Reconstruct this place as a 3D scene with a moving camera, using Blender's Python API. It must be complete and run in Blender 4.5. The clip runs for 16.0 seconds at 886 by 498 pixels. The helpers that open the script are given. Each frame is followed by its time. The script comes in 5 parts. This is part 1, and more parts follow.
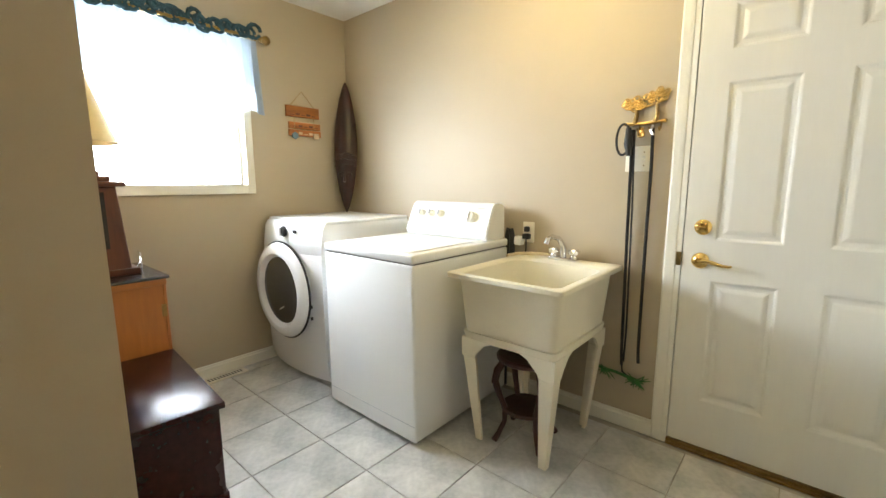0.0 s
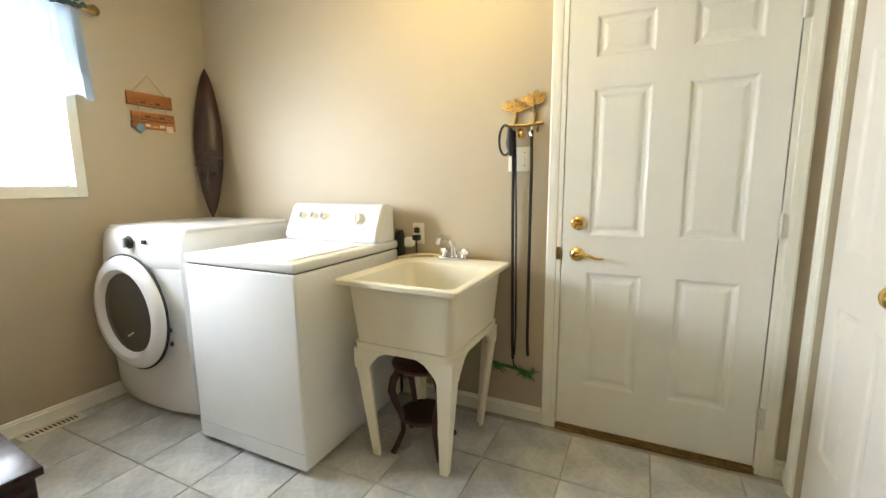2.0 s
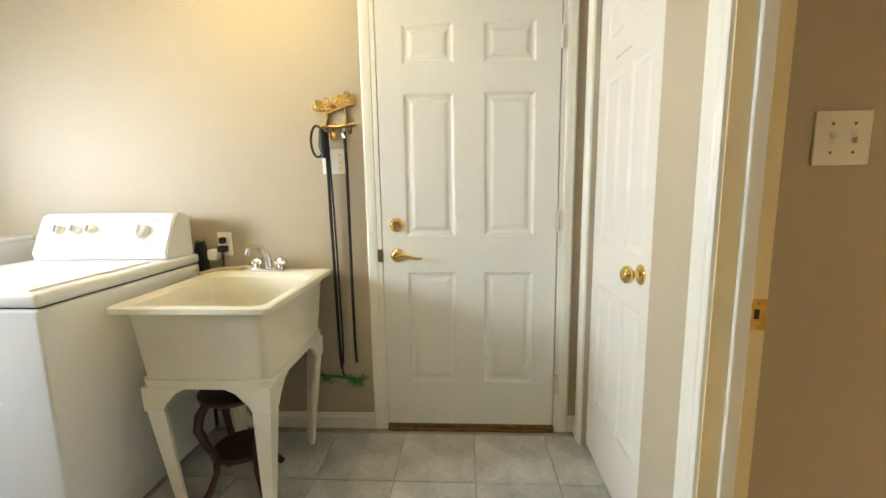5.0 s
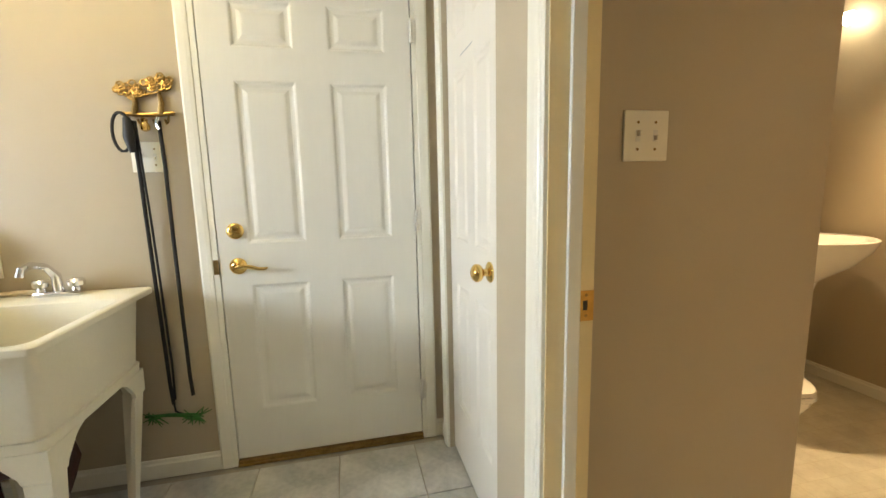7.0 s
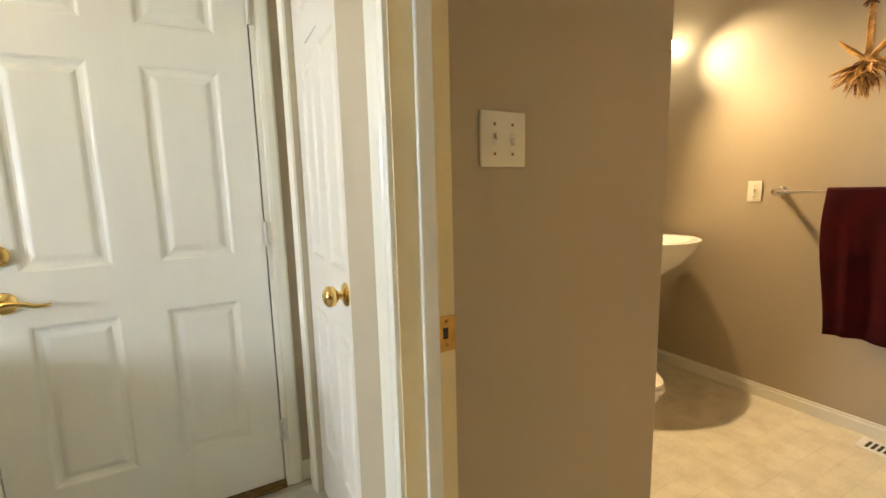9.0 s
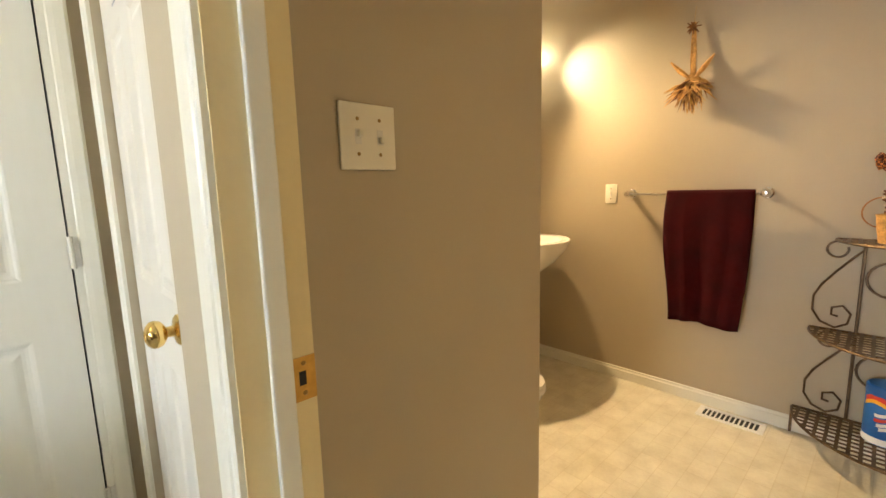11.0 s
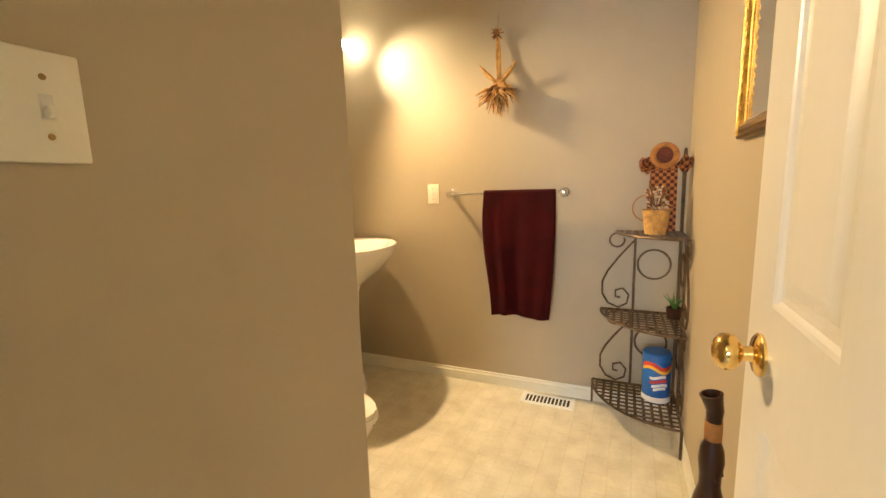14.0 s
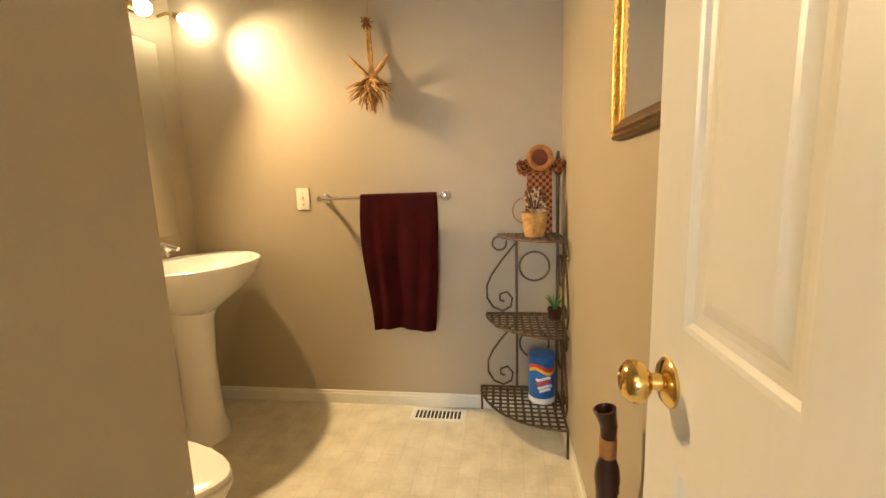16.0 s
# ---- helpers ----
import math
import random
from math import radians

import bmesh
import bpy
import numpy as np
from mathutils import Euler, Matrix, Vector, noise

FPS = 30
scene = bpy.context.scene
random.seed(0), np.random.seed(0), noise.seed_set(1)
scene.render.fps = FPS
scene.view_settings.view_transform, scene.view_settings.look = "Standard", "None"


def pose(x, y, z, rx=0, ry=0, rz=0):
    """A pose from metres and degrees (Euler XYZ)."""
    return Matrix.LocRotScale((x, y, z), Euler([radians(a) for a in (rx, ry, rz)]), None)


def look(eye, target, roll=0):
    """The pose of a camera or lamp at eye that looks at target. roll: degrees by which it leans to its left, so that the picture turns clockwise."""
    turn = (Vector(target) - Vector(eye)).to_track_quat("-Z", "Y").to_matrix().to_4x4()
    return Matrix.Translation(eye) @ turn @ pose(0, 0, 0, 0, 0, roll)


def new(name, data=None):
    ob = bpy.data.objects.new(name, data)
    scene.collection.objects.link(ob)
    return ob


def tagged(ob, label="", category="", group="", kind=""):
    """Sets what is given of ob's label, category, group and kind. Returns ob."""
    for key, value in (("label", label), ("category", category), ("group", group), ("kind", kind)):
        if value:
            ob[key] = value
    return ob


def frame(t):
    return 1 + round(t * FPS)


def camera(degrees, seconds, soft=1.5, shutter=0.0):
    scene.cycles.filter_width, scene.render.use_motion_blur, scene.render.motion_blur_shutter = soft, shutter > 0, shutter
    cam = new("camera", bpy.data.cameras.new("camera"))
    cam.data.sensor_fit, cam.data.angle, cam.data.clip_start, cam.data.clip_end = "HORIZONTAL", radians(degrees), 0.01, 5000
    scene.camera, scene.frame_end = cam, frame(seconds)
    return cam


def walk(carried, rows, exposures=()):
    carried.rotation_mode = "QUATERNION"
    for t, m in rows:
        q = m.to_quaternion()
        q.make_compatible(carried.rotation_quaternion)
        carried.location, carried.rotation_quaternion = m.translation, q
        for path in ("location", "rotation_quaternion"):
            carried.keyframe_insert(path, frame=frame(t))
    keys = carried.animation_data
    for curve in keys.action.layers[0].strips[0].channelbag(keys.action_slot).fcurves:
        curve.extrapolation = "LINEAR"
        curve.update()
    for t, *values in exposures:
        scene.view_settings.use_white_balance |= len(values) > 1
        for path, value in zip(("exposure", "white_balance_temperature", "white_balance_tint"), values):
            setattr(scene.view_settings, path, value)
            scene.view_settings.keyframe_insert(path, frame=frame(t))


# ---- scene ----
cam = camera(93.1, 16.0)
PATH = [
    (0, (0.395, 0.918, 1.224), (-0.896, 2.414, 0.915), -0.2),
    (0.5, (0.369, 0.947, 1.22), (-0.819, 2.527, 0.913), -0.3),
    (1, (0.351, 0.955, 1.215), (-0.726, 2.612, 0.914), -0.3),
    (1.5, (0.337, 0.973, 1.209), (-0.626, 2.701, 0.91), -0.4),
    (2, (0.334, 0.993, 1.212), (-0.515, 2.778, 0.911), -0.4),
    (2.5, (0.341, 1.009, 1.224), (-0.397, 2.842, 0.912), -0.6),
    (3, (0.336, 1.015, 1.217), (-0.269, 2.897, 0.91), -0.6),
    (5.5, (0.418, 1.067, 1.208), (0.443, 3.045, 0.911), -1.0),
    (6, (0.446, 1.087, 1.2), (0.615, 3.058, 0.904), -1.1),
    (6.5, (0.484, 1.116, 1.194), (0.787, 3.071, 0.9), -1.2),
    (7, (0.515, 1.153, 1.195), (0.954, 3.082, 0.901), -1.3),
    (7.5, (0.541, 1.198, 1.192), (1.117, 3.092, 0.91), -1.2),
    (8, (0.581, 1.231, 1.197), (1.283, 3.083, 0.916), -1.3),
    (8.5, (0.621, 1.255, 1.197), (1.444, 3.056, 0.921), -1.3),
    (9, (0.651, 1.285, 1.198), (1.594, 3.027, 0.92), -1.4),
    (11.5, (0.778, 1.386, 1.213), (2.242, 2.717, 0.92), -1.4),
    (12, (0.799, 1.392, 1.219), (2.347, 2.622, 0.915), -1.3),
    (12.5, (0.831, 1.4, 1.214), (2.455, 2.528, 0.908), -1.4),
    (13, (0.873, 1.424, 1.208), (2.567, 2.442, 0.902), -1.6),
    (13.5, (0.915, 1.446, 1.212), (2.673, 2.349, 0.905), -1.6),
    (14, (0.963, 1.462, 1.21), (2.778, 2.244, 0.902), -1.7),
    (14.5, (1.012, 1.481, 1.209), (2.876, 2.135, 0.9), -1.6),
    (15, (1.058, 1.484, 1.21), (2.963, 2.01, 0.899), -1.8),
    (15.5, (1.106, 1.477, 1.207), (3.041, 1.873, 0.895), -1.8),
    (16, (1.152, 1.482, 1.208), (3.109, 1.749, 0.898), -1.9),
]
EXPO, WINDOW, LAUNDRY, HALL_FILL, SPOT1, SPOT2 = 0.58, 68, 13.0, 4.0, 26, 116
walk(cam, [(t, look(eye, target, roll)) for t, eye, target, roll in PATH], exposures=[(0, EXPO - 0.05), (3, EXPO - 0.05), (7, EXPO - 0.1), (9, EXPO - 0.12), (12, EXPO + 0.16), (13.5, EXPO + 0.22), (15, EXPO + 0.12), (16, EXPO + 0.03)])

# ---- world, sun, lights ----
world = bpy.data.worlds.new("sky")
scene.world = world
world.use_nodes = True
wn = world.node_tree
sky = wn.nodes.new("ShaderNodeTexSky")
sky.sky_type, sky.sun_disc = "NISHITA", False
sky.sun_elevation, sky.sun_rotation = radians(38), radians(60)
wn.nodes["Background"].inputs[1].default_value = 0.08
wn.links.new(sky.outputs[0], wn.nodes["Background"].inputs[0])


def lamp(name, kind, m, power, colour, **settings):
    d = bpy.data.lights.new(name, kind)
    d.energy, d.color = power, colour
    if kind == "AREA":
        d.shape = "RECTANGLE"
        d.size, d.size_y = settings["size"]
    if kind in ("POINT", "SPOT"):
        d.shadow_soft_size = settings["radius"]
    if kind == "SPOT":
        d.spot_size, d.spot_blend = radians(settings["cone"]), settings["blend"]
    ob = new(name, d)
    ob.matrix_world = m
    return ob


sun = bpy.data.lights.new("sun", "SUN")
sun.energy, sun.angle, sun.color = 2.0, radians(0.5), (1.0, 0.95, 0.86)
new("sun", sun).matrix_world = look((0, 0, 10), (0.87 * 0.79, -0.5 * 0.79, 10 - 0.62))
# daylight that comes in by the laundry window
lamp("window_daylight", "AREA", look((-2.70, 1.69, 1.54), (0, 1.69, 1.50)), WINDOW, (0.80, 0.89, 1.0), size=(1.05, 0.66))
# warm ceiling bulb over the laundry; then an added, unseen fill from the hall
lamp("laundry_bulb", "POINT", pose(-0.55, 2.36, 2.24), LAUNDRY, (1.0, 0.78, 0.34), radius=0.07)
lamp("hall_fill", "POINT", pose(0.5, -0.5, 2.2), HALL_FILL, (1.0, 0.84, 0.62), radius=0.1)

# the two spot bulbs over the basin: one rakes the towel wall, one lights the room
lamp("vanity_spot", "SPOT", look((2.985, 2.950, 2.005), (3.275, 2.60, 1.860)), SPOT1, (1.0, 0.80, 0.50), radius=0.035, cone=68, blend=1.0)
lamp("vanity_spot", "SPOT", look((2.935, 2.985, 1.985), (2.30, 1.55, 0.45)), SPOT2, (1.0, 0.70, 0.37), radius=0.030, cone=128, blend=1.0)

# ---- materials ----


def material(name, colour, rough=0.6, metal=0.0, var=0.12, scale=6.0, fine=120.0, bump=0.15, dist=0.002, spec=0.5, stretch=(1, 1, 1), colour2=None, coat=0.0):
    """Principled surface with two scales of noise in colour and roughness, and a fine relief."""
    m = bpy.data.materials.new(name)
    m.use_nodes = True
    nt = m.node_tree
    b = nt.nodes["Principled BSDF"]
    b.inputs["Metallic"].default_value = metal
    b.inputs["Specular IOR Level"].default_value = spec
    b.inputs["Coat Weight"].default_value = coat
    tc = nt.nodes.new("ShaderNodeTexCoord")
    mp = nt.nodes.new("ShaderNodeMapping")
    mp.inputs["Scale"].default_value = stretch
    nt.links.new(tc.outputs["Object"], mp.inputs[0])
    n1, n2 = nt.nodes.new("ShaderNodeTexNoise"), nt.nodes.new("ShaderNodeTexNoise")
    for n, s in ((n1, scale), (n2, fine)):
        n.inputs["Scale"].default_value = s
        n.inputs["Detail"].default_value = 5
        nt.links.new(mp.outputs[0], n.inputs["Vector"])
    mixn = nt.nodes.new("ShaderNodeMath")
    mixn.operation = "MULTIPLY_ADD"
    nt.links.new(n2.outputs[0], mixn.inputs[0])
    mixn.inputs[1].default_value = 0.35
    nt.links.new(n1.outputs[0], mixn.inputs[2])
    ramp = nt.nodes.new("ShaderNodeValToRGB")
    c = Vector(colour)
    c2 = Vector(colour2) if colour2 else c * (1 + var)
    c1 = c if colour2 else c * (1 - var)
    ramp.color_ramp.elements[0].position, ramp.color_ramp.elements[1].position = 0.45, 0.9
    ramp.color_ramp.elements[0].color = (*[min(1, v) for v in c1], 1)
    ramp.color_ramp.elements[1].color = (*[min(1, v) for v in c2], 1)
    nt.links.new(mixn.outputs[0], ramp.inputs[0])
    nt.links.new(ramp.outputs[0], b.inputs["Base Color"])
    rr = nt.nodes.new("ShaderNodeMapRange")
    rr.inputs[3].default_value, rr.inputs[4].default_value = max(0.02, rough - 0.08), min(1, rough + 0.1)
    nt.links.new(n1.outputs[0], rr.inputs[0])
    nt.links.new(rr.outputs[0], b.inputs["Roughness"])
    if bump:
        bp = nt.nodes.new("ShaderNodeBump")
        bp.inputs["Strength"].default_value, bp.inputs["Distance"].default_value = bump, dist
        nt.links.new(n2.outputs[0], bp.inputs["Height"])
        nt.links.new(bp.outputs[0], b.inputs["Normal"])
    return m


def by_object(m, amount):
    """Each object on this material a little lighter or darker."""
    nt = m.node_tree
    b = nt.nodes["Principled BSDF"]
    src = b.inputs["Base Color"].links[0].from_socket
    info, hsv, mr = nt.nodes.new("ShaderNodeObjectInfo"), nt.nodes.new("ShaderNodeHueSaturation"), nt.nodes.new("ShaderNodeMapRange")
    mr.inputs[3].default_value, mr.inputs[4].default_value = 1 - amount, 1 + amount
    nt.links.new(info.outputs["Random"], mr.inputs[0])
    nt.links.new(mr.outputs[0], hsv.inputs["Value"])
    nt.links.new(src, hsv.inputs["Color"])
    nt.links.new(hsv.outputs[0], b.inputs["Base Color"])
    return m


WALL = material("taupe_wall_paint", (0.445, 0.375, 0.262), 0.55, var=0.03, scale=1.5, fine=260, bump=0.12, dist=0.0012)
CEIL = material("ceiling_white", (0.74, 0.72, 0.68), 0.9, var=0.04, fine=90, bump=0.6, dist=0.004)
TRIM = material("trim_white_paint", (0.77, 0.755, 0.66), 0.35, var=0.03, scale=4, fine=150, bump=0.05, dist=0.001)
DOORW = material("door_white_paint", (0.74, 0.73, 0.66), 0.38, var=0.03, scale=3, fine=70, bump=0.12, dist=0.001, stretch=(1, 1, 0.12))
DOORW2 = material("door_white_wood_grain", (0.73, 0.70, 0.63), 0.35, var=0.03, scale=3, fine=70, bump=0.3, dist=0.001, stretch=(1, 1, 0.08))
# yellower than the trim beside it
JAMB = material("jamb_cream", (0.78, 0.66, 0.38), 0.4, var=0.04, scale=4, fine=120, bump=0.08, dist=0.001)
ENAMEL = material("white_enamel", (0.80, 0.81, 0.80), 0.22, var=0.015, scale=2, fine=60, bump=0.02, dist=0.0005)
DARKGAP = material("dark_gap", (0.02, 0.02, 0.02), 0.7)
GREYPL = material("grey_plastic", (0.32, 0.33, 0.34), 0.35)
PRINT = material("grey_print", (0.42, 0.44, 0.46), 0.5)
CHROME = material("chrome", (0.78, 0.78, 0.80), 0.12, 1.0, var=0.03, bump=0)
BRASS = material("polished_brass", (0.80, 0.56, 0.20), 0.14, 1.0, var=0.06, bump=0)
STRIKE = material("worn_brass_plate", (0.52, 0.31, 0.085), 0.30, 1.0, var=0.2, scale=40)
OLDBRASS = material("antique_brass", (0.30, 0.20, 0.075), 0.36, 1.0, var=0.25, scale=30)
HINGE = material("painted_hinge", (0.70, 0.68, 0.62), 0.35, 0.1)
TUB = material("cream_tub_plastic", (0.82, 0.77, 0.61), 0.32, var=0.04, scale=5, fine=90, bump=0.08, dist=0.001)
TILE = by_object(material("grey_stone_tile", (0.29, 0.295, 0.28), 0.34, var=0.0, scale=5, fine=45, bump=0.1, dist=0.0015, colour2=(0.60, 0.59, 0.55)), 0.08)
GROUT = material("sandy_grout", (0.36, 0.33, 0.27), 0.9, var=0.15, scale=9, bump=0.4)
VINYL = None
MAHOG = material("dark_mahogany", (0.026, 0.005, 0.004), 0.25, var=0.5, scale=3, fine=40, bump=0.03, stretch=(0.15, 1, 1), spec=0.35)
PINE = material("orange_pine", (0.37, 0.13, 0.024), 0.38, var=0.3, scale=5, fine=50, bump=0.08, stretch=(1, 1, 0.12))
PINEDK = material("dark_stained_wood", (0.10, 0.028, 0.010), 0.35, var=0.4, scale=8, fine=60, stretch=(1, 1, 0.15))
DARKRED = material("dark_red_wood", (0.045, 0.010, 0.006), 0.35, var=0.4, scale=8, fine=60, stretch=(1, 1, 0.15))
BLACKTOP = material("black_lacquer", (0.015, 0.015, 0.018), 0.18, coat=0.5)
EBONY = material("carved_dark_wood", (0.030, 0.008, 0.0035), 0.32, var=0.6, scale=14, fine=60, bump=0.4, stretch=(1, 1, 0.3))
BLACK = material("black_rubber", (0.012, 0.012, 0.012), 0.5)
LEASH = material("black_nylon", (0.014, 0.014, 0.014), 0.75, fine=500, bump=0.5)
GREEN = material("green_plastic_fibre", (0.03, 0.14, 0.025), 0.6, var=0.5, scale=40)
IRON = material("bronzed_iron", (0.13, 0.085, 0.045), 0.42, 0.75, var=0.4, scale=25, fine=150, bump=0.3)
GOLD = material("gilt_plaster", (0.62, 0.40, 0.10), 0.3, 0.85, var=0.35, scale=40, fine=160, bump=0.5, dist=0.003)
GILTDK = material("darkened_gilt", (0.16, 0.09, 0.03), 0.35, 0.6, var=0.4, scale=30, bump=0.5)
TOWEL = material("burgundy_terry", (0.042, 0.0018, 0.0026), 0.95, var=0.35, scale=8, fine=420, bump=1.0, dist=0.004, spec=0.15)
PORC = material("white_porcelain", (0.84, 0.81, 0.74), 0.12, var=0.015, bump=0)
STRAW = material("dry_straw", (0.52, 0.29, 0.085), 0.8, var=0.4, scale=30)
STRAWDK = material("brown_dry_grass", (0.20, 0.09, 0.03), 0.85, var=0.5, scale=30)
WICKER = material("wicker", (0.36, 0.15, 0.035), 0.7, var=0.3, scale=40)
RUSTBROWN = material("red_brown_weave", (0.16, 0.035, 0.012), 0.7, var=0.4, scale=30)
BLUE = material("blue_label", (0.015, 0.12, 0.42), 0.3)
RED = material("red_label", (0.55, 0.035, 0.02), 0.3)
YELLOW = material("yellow_label", (0.75, 0.42, 0.03), 0.3)
WHITEPL = material("white_plastic", (0.80, 0.80, 0.78), 0.35)
IVORY = material("ivory_plastic", (0.80, 0.76, 0.64), 0.35, var=0.02)
ORANGEWOOD = material("orange_sign_wood", (0.33, 0.115, 0.022), 0.6, var=0.3, scale=20, stretch=(1, 0.2, 1))
CREAMWOOD = material("cream_sign_paint", (0.62, 0.50, 0.34), 0.6, var=0.2, scale=30)
BLUEGREY = material("blue_grey_paint", (0.14, 0.24, 0.30), 0.6)
TEALCLOTH = material("dark_teal_cloth", (0.035, 0.085, 0.11), 0.9, var=0.5, scale=25, fine=200, bump=0.6)
SHADE = material("cream_lamp_shade", (0.72, 0.56, 0.27), 0.8, fine=300, bump=0.2)
TWINE = material("twine", (0.42, 0.30, 0.15), 0.9)
VENTW = material("vent_cream_metal", (0.70, 0.66, 0.55), 0.4, 0.1)
HOSE = material("beige_hose", (0.55, 0.45, 0.28), 0.5)


def checker(name, a, b, scale):
    m = bpy.data.materials.new(name)
    m.use_nodes = True
    nt = m.node_tree
    t, tc = nt.nodes.new("ShaderNodeTexChecker"), nt.nodes.new("ShaderNodeTexCoord")
    t.inputs["Color1"].default_value, t.inputs["Color2"].default_value = (*a, 1), (*b, 1)
    t.inputs["Scale"].default_value = scale
    nt.links.new(tc.outputs["Object"], t.inputs["Vector"])
    nt.links.new(t.outputs[0], nt.nodes["Principled BSDF"].inputs["Base Color"])
    nt.nodes["Principled BSDF"].inputs["Roughness"].default_value = 0.75
    return m


CHECK = checker("checked_weave", (0.07, 0.012, 0.006), (0.40, 0.14, 0.028), 62)


def vinyl():
    """Sheet vinyl with a faint printed pattern of small stones."""
    m = material("vinyl_floor", (0.62, 0.57, 0.45), 0.32, var=0.0, scale=9, fine=70, bump=0.05, colour2=(0.80, 0.76, 0.63))
    nt = m.node_tree
    b = nt.nodes["Principled BSDF"]
    src = b.inputs["Base Color"].links[0].from_socket
    tc, br = nt.nodes.new("ShaderNodeTexCoord"), nt.nodes.new("ShaderNodeTexBrick")
    br.inputs["Scale"].default_value, br.inputs["Mortar Size"].default_value = 4.2, 0.012
    br.inputs["Mortar Smooth"].default_value = 0.7
    br.inputs["Brick Width"].default_value, br.inputs["Row Height"].default_value = 0.5, 0.38
    br.inputs["Color1"].default_value, br.inputs["Color2"].default_value = (1, 1, 1, 1), (0.93, 0.93, 0.91, 1)
    br.inputs["Mortar"].default_value = (0.88, 0.86, 0.81, 1)
    mp = nt.nodes.new("ShaderNodeMapping")
    mp.inputs["Rotation"].default_value = (0, 0, 0.02)
    nt.links.new(tc.outputs["Object"], mp.inputs[0])
    nt.links.new(mp.outputs[0], br.inputs["Vector"])
    mx = nt.nodes.new("ShaderNodeMixRGB")
    mx.blend_type, mx.inputs[0].default_value = "MULTIPLY", 1.0
    nt.links.new(src, mx.inputs[1])
    nt.links.new(br.outputs[0], mx.inputs[2])
    nt.links.new(mx.outputs[0], b.inputs["Base Color"])
    return m


VINYL = vinyl()


def glassy(name, rough=0.02):
    m = bpy.data.materials.new(name)
    m.use_nodes = True
    b = m.node_tree.nodes["Principled BSDF"]
    b.inputs["Transmission Weight"].default_value, b.inputs["Roughness"].default_value, b.inputs["IOR"].default_value = 1, rough, 1.45
    return m


GLASS = glassy("clear_glass")
MIRROR = material("mirror_silver", (0.86, 0.87, 0.86), 0.03, 1.0, var=0.01, bump=0)
DRUMGLASS = material("dark_door_glass", (0.035, 0.035, 0.036), 0.10, var=0.2, bump=0, coat=0.5)


def sheer(name, colour):
    """Thin cloth that lets light through."""
    m = bpy.data.materials.new(name)
    m.use_nodes = True
    nt = m.node_tree
    out = nt.nodes["Material Output"]
    nt.nodes.remove(nt.nodes["Principled BSDF"])
    d, tr, tp = nt.nodes.new("ShaderNodeBsdfDiffuse"), nt.nodes.new("ShaderNodeBsdfTranslucent"), nt.nodes.new("ShaderNodeBsdfTransparent")
    m1, m2 = nt.nodes.new("ShaderNodeMixShader"), nt.nodes.new("ShaderNodeMixShader")
    d.inputs[0].default_value = tr.inputs[0].default_value = (*colour, 1)
    m1.inputs[0].default_value, m2.inputs[0].default_value = 0.55, 0.10
    nt.links.new(d.outputs[0], m1.inputs[1])
    nt.links.new(tr.outputs[0], m1.inputs[2])
    nt.links.new(m1.outputs[0], m2.inputs[1])
    nt.links.new(tp.outputs[0], m2.inputs[2])
    nt.links.new(m2.outputs[0], out.inputs[0])
    return m


SHEER = sheer("white_blue_sheer", (0.42, 0.485, 0.54))


def glow(name, colour, strength):
    m = bpy.data.materials.new(name)
    m.use_nodes = True
    b = m.node_tree.nodes["Principled BSDF"]
    b.inputs["Base Color"].default_value = (0.8, 0.8, 0.8, 1)
    b.inputs["Emission Color"].default_value, b.inputs["Emission Strength"].default_value = (*colour, 1), strength
    return m


OUTSIDE = glow("overcast_daylight", (0.93, 0.97, 1.0), 9.0)
BULB = glow("lit_bulb", (1.0, 0.86, 0.58), 30.0)

# ---- mesh helpers ----
ORG = {}


def shift(bm, o):
    bmesh.ops.translate(bm, verts=bm.verts, vec=-Vector(o))


def to_mesh(name, bm, mat, smooth=False):
    me = bpy.data.meshes.new(name)
    bmesh.ops.recalc_face_normals(bm, faces=bm.faces)
    bm.to_mesh(me)
    bm.free()
    me.materials.append(mat)
    for p in me.polygons:
        p.use_smooth = smooth
    return me


def thing(name, at, label, category, group="", kind=""):
    ob = new(name)
    ob.empty_display_size = 0.05
    ob.location = at
    ORG[ob.name] = Vector(at)
    return tagged(ob, label, category, group, kind)


def part(name, bm, mat, parent, label="", smooth=False):
    """Links a bmesh, drawn in the world's metres, as one mesh under a thing or a part."""
    o = ORG[parent.name]
    shift(bm, o)
    ob = new(name, to_mesh(name, bm, mat, smooth))
    ob.parent = parent
    ORG[ob.name] = o
    if smooth:
        soft_edges(ob)
    return tagged(ob, label)


def soft_edges(ob):
    me = ob.data
    bm = bmesh.new()
    bm.from_mesh(me)
    for e in bm.edges:
        e.smooth = not (len(e.link_faces) == 2 and e.calc_face_angle(0) > radians(38))
    bm.to_mesh(me)
    bm.free()


def struct(name, bm, mat, label, category, smooth=False):
    ob = new(name, to_mesh(name, bm, mat, smooth))
    ORG[ob.name] = Vector((0, 0, 0))
    if smooth:
        soft_edges(ob)
    return tagged(ob, label, category, kind="structure")


def solo(name, bm, mat, at, label, category, smooth=False, group=""):
    shift(bm, at)
    ob = new(name, to_mesh(name, bm, mat, smooth))
    ob.location = at
    ORG[ob.name] = Vector(at)
    if smooth:
        soft_edges(ob)
    return tagged(ob, label, category, group)


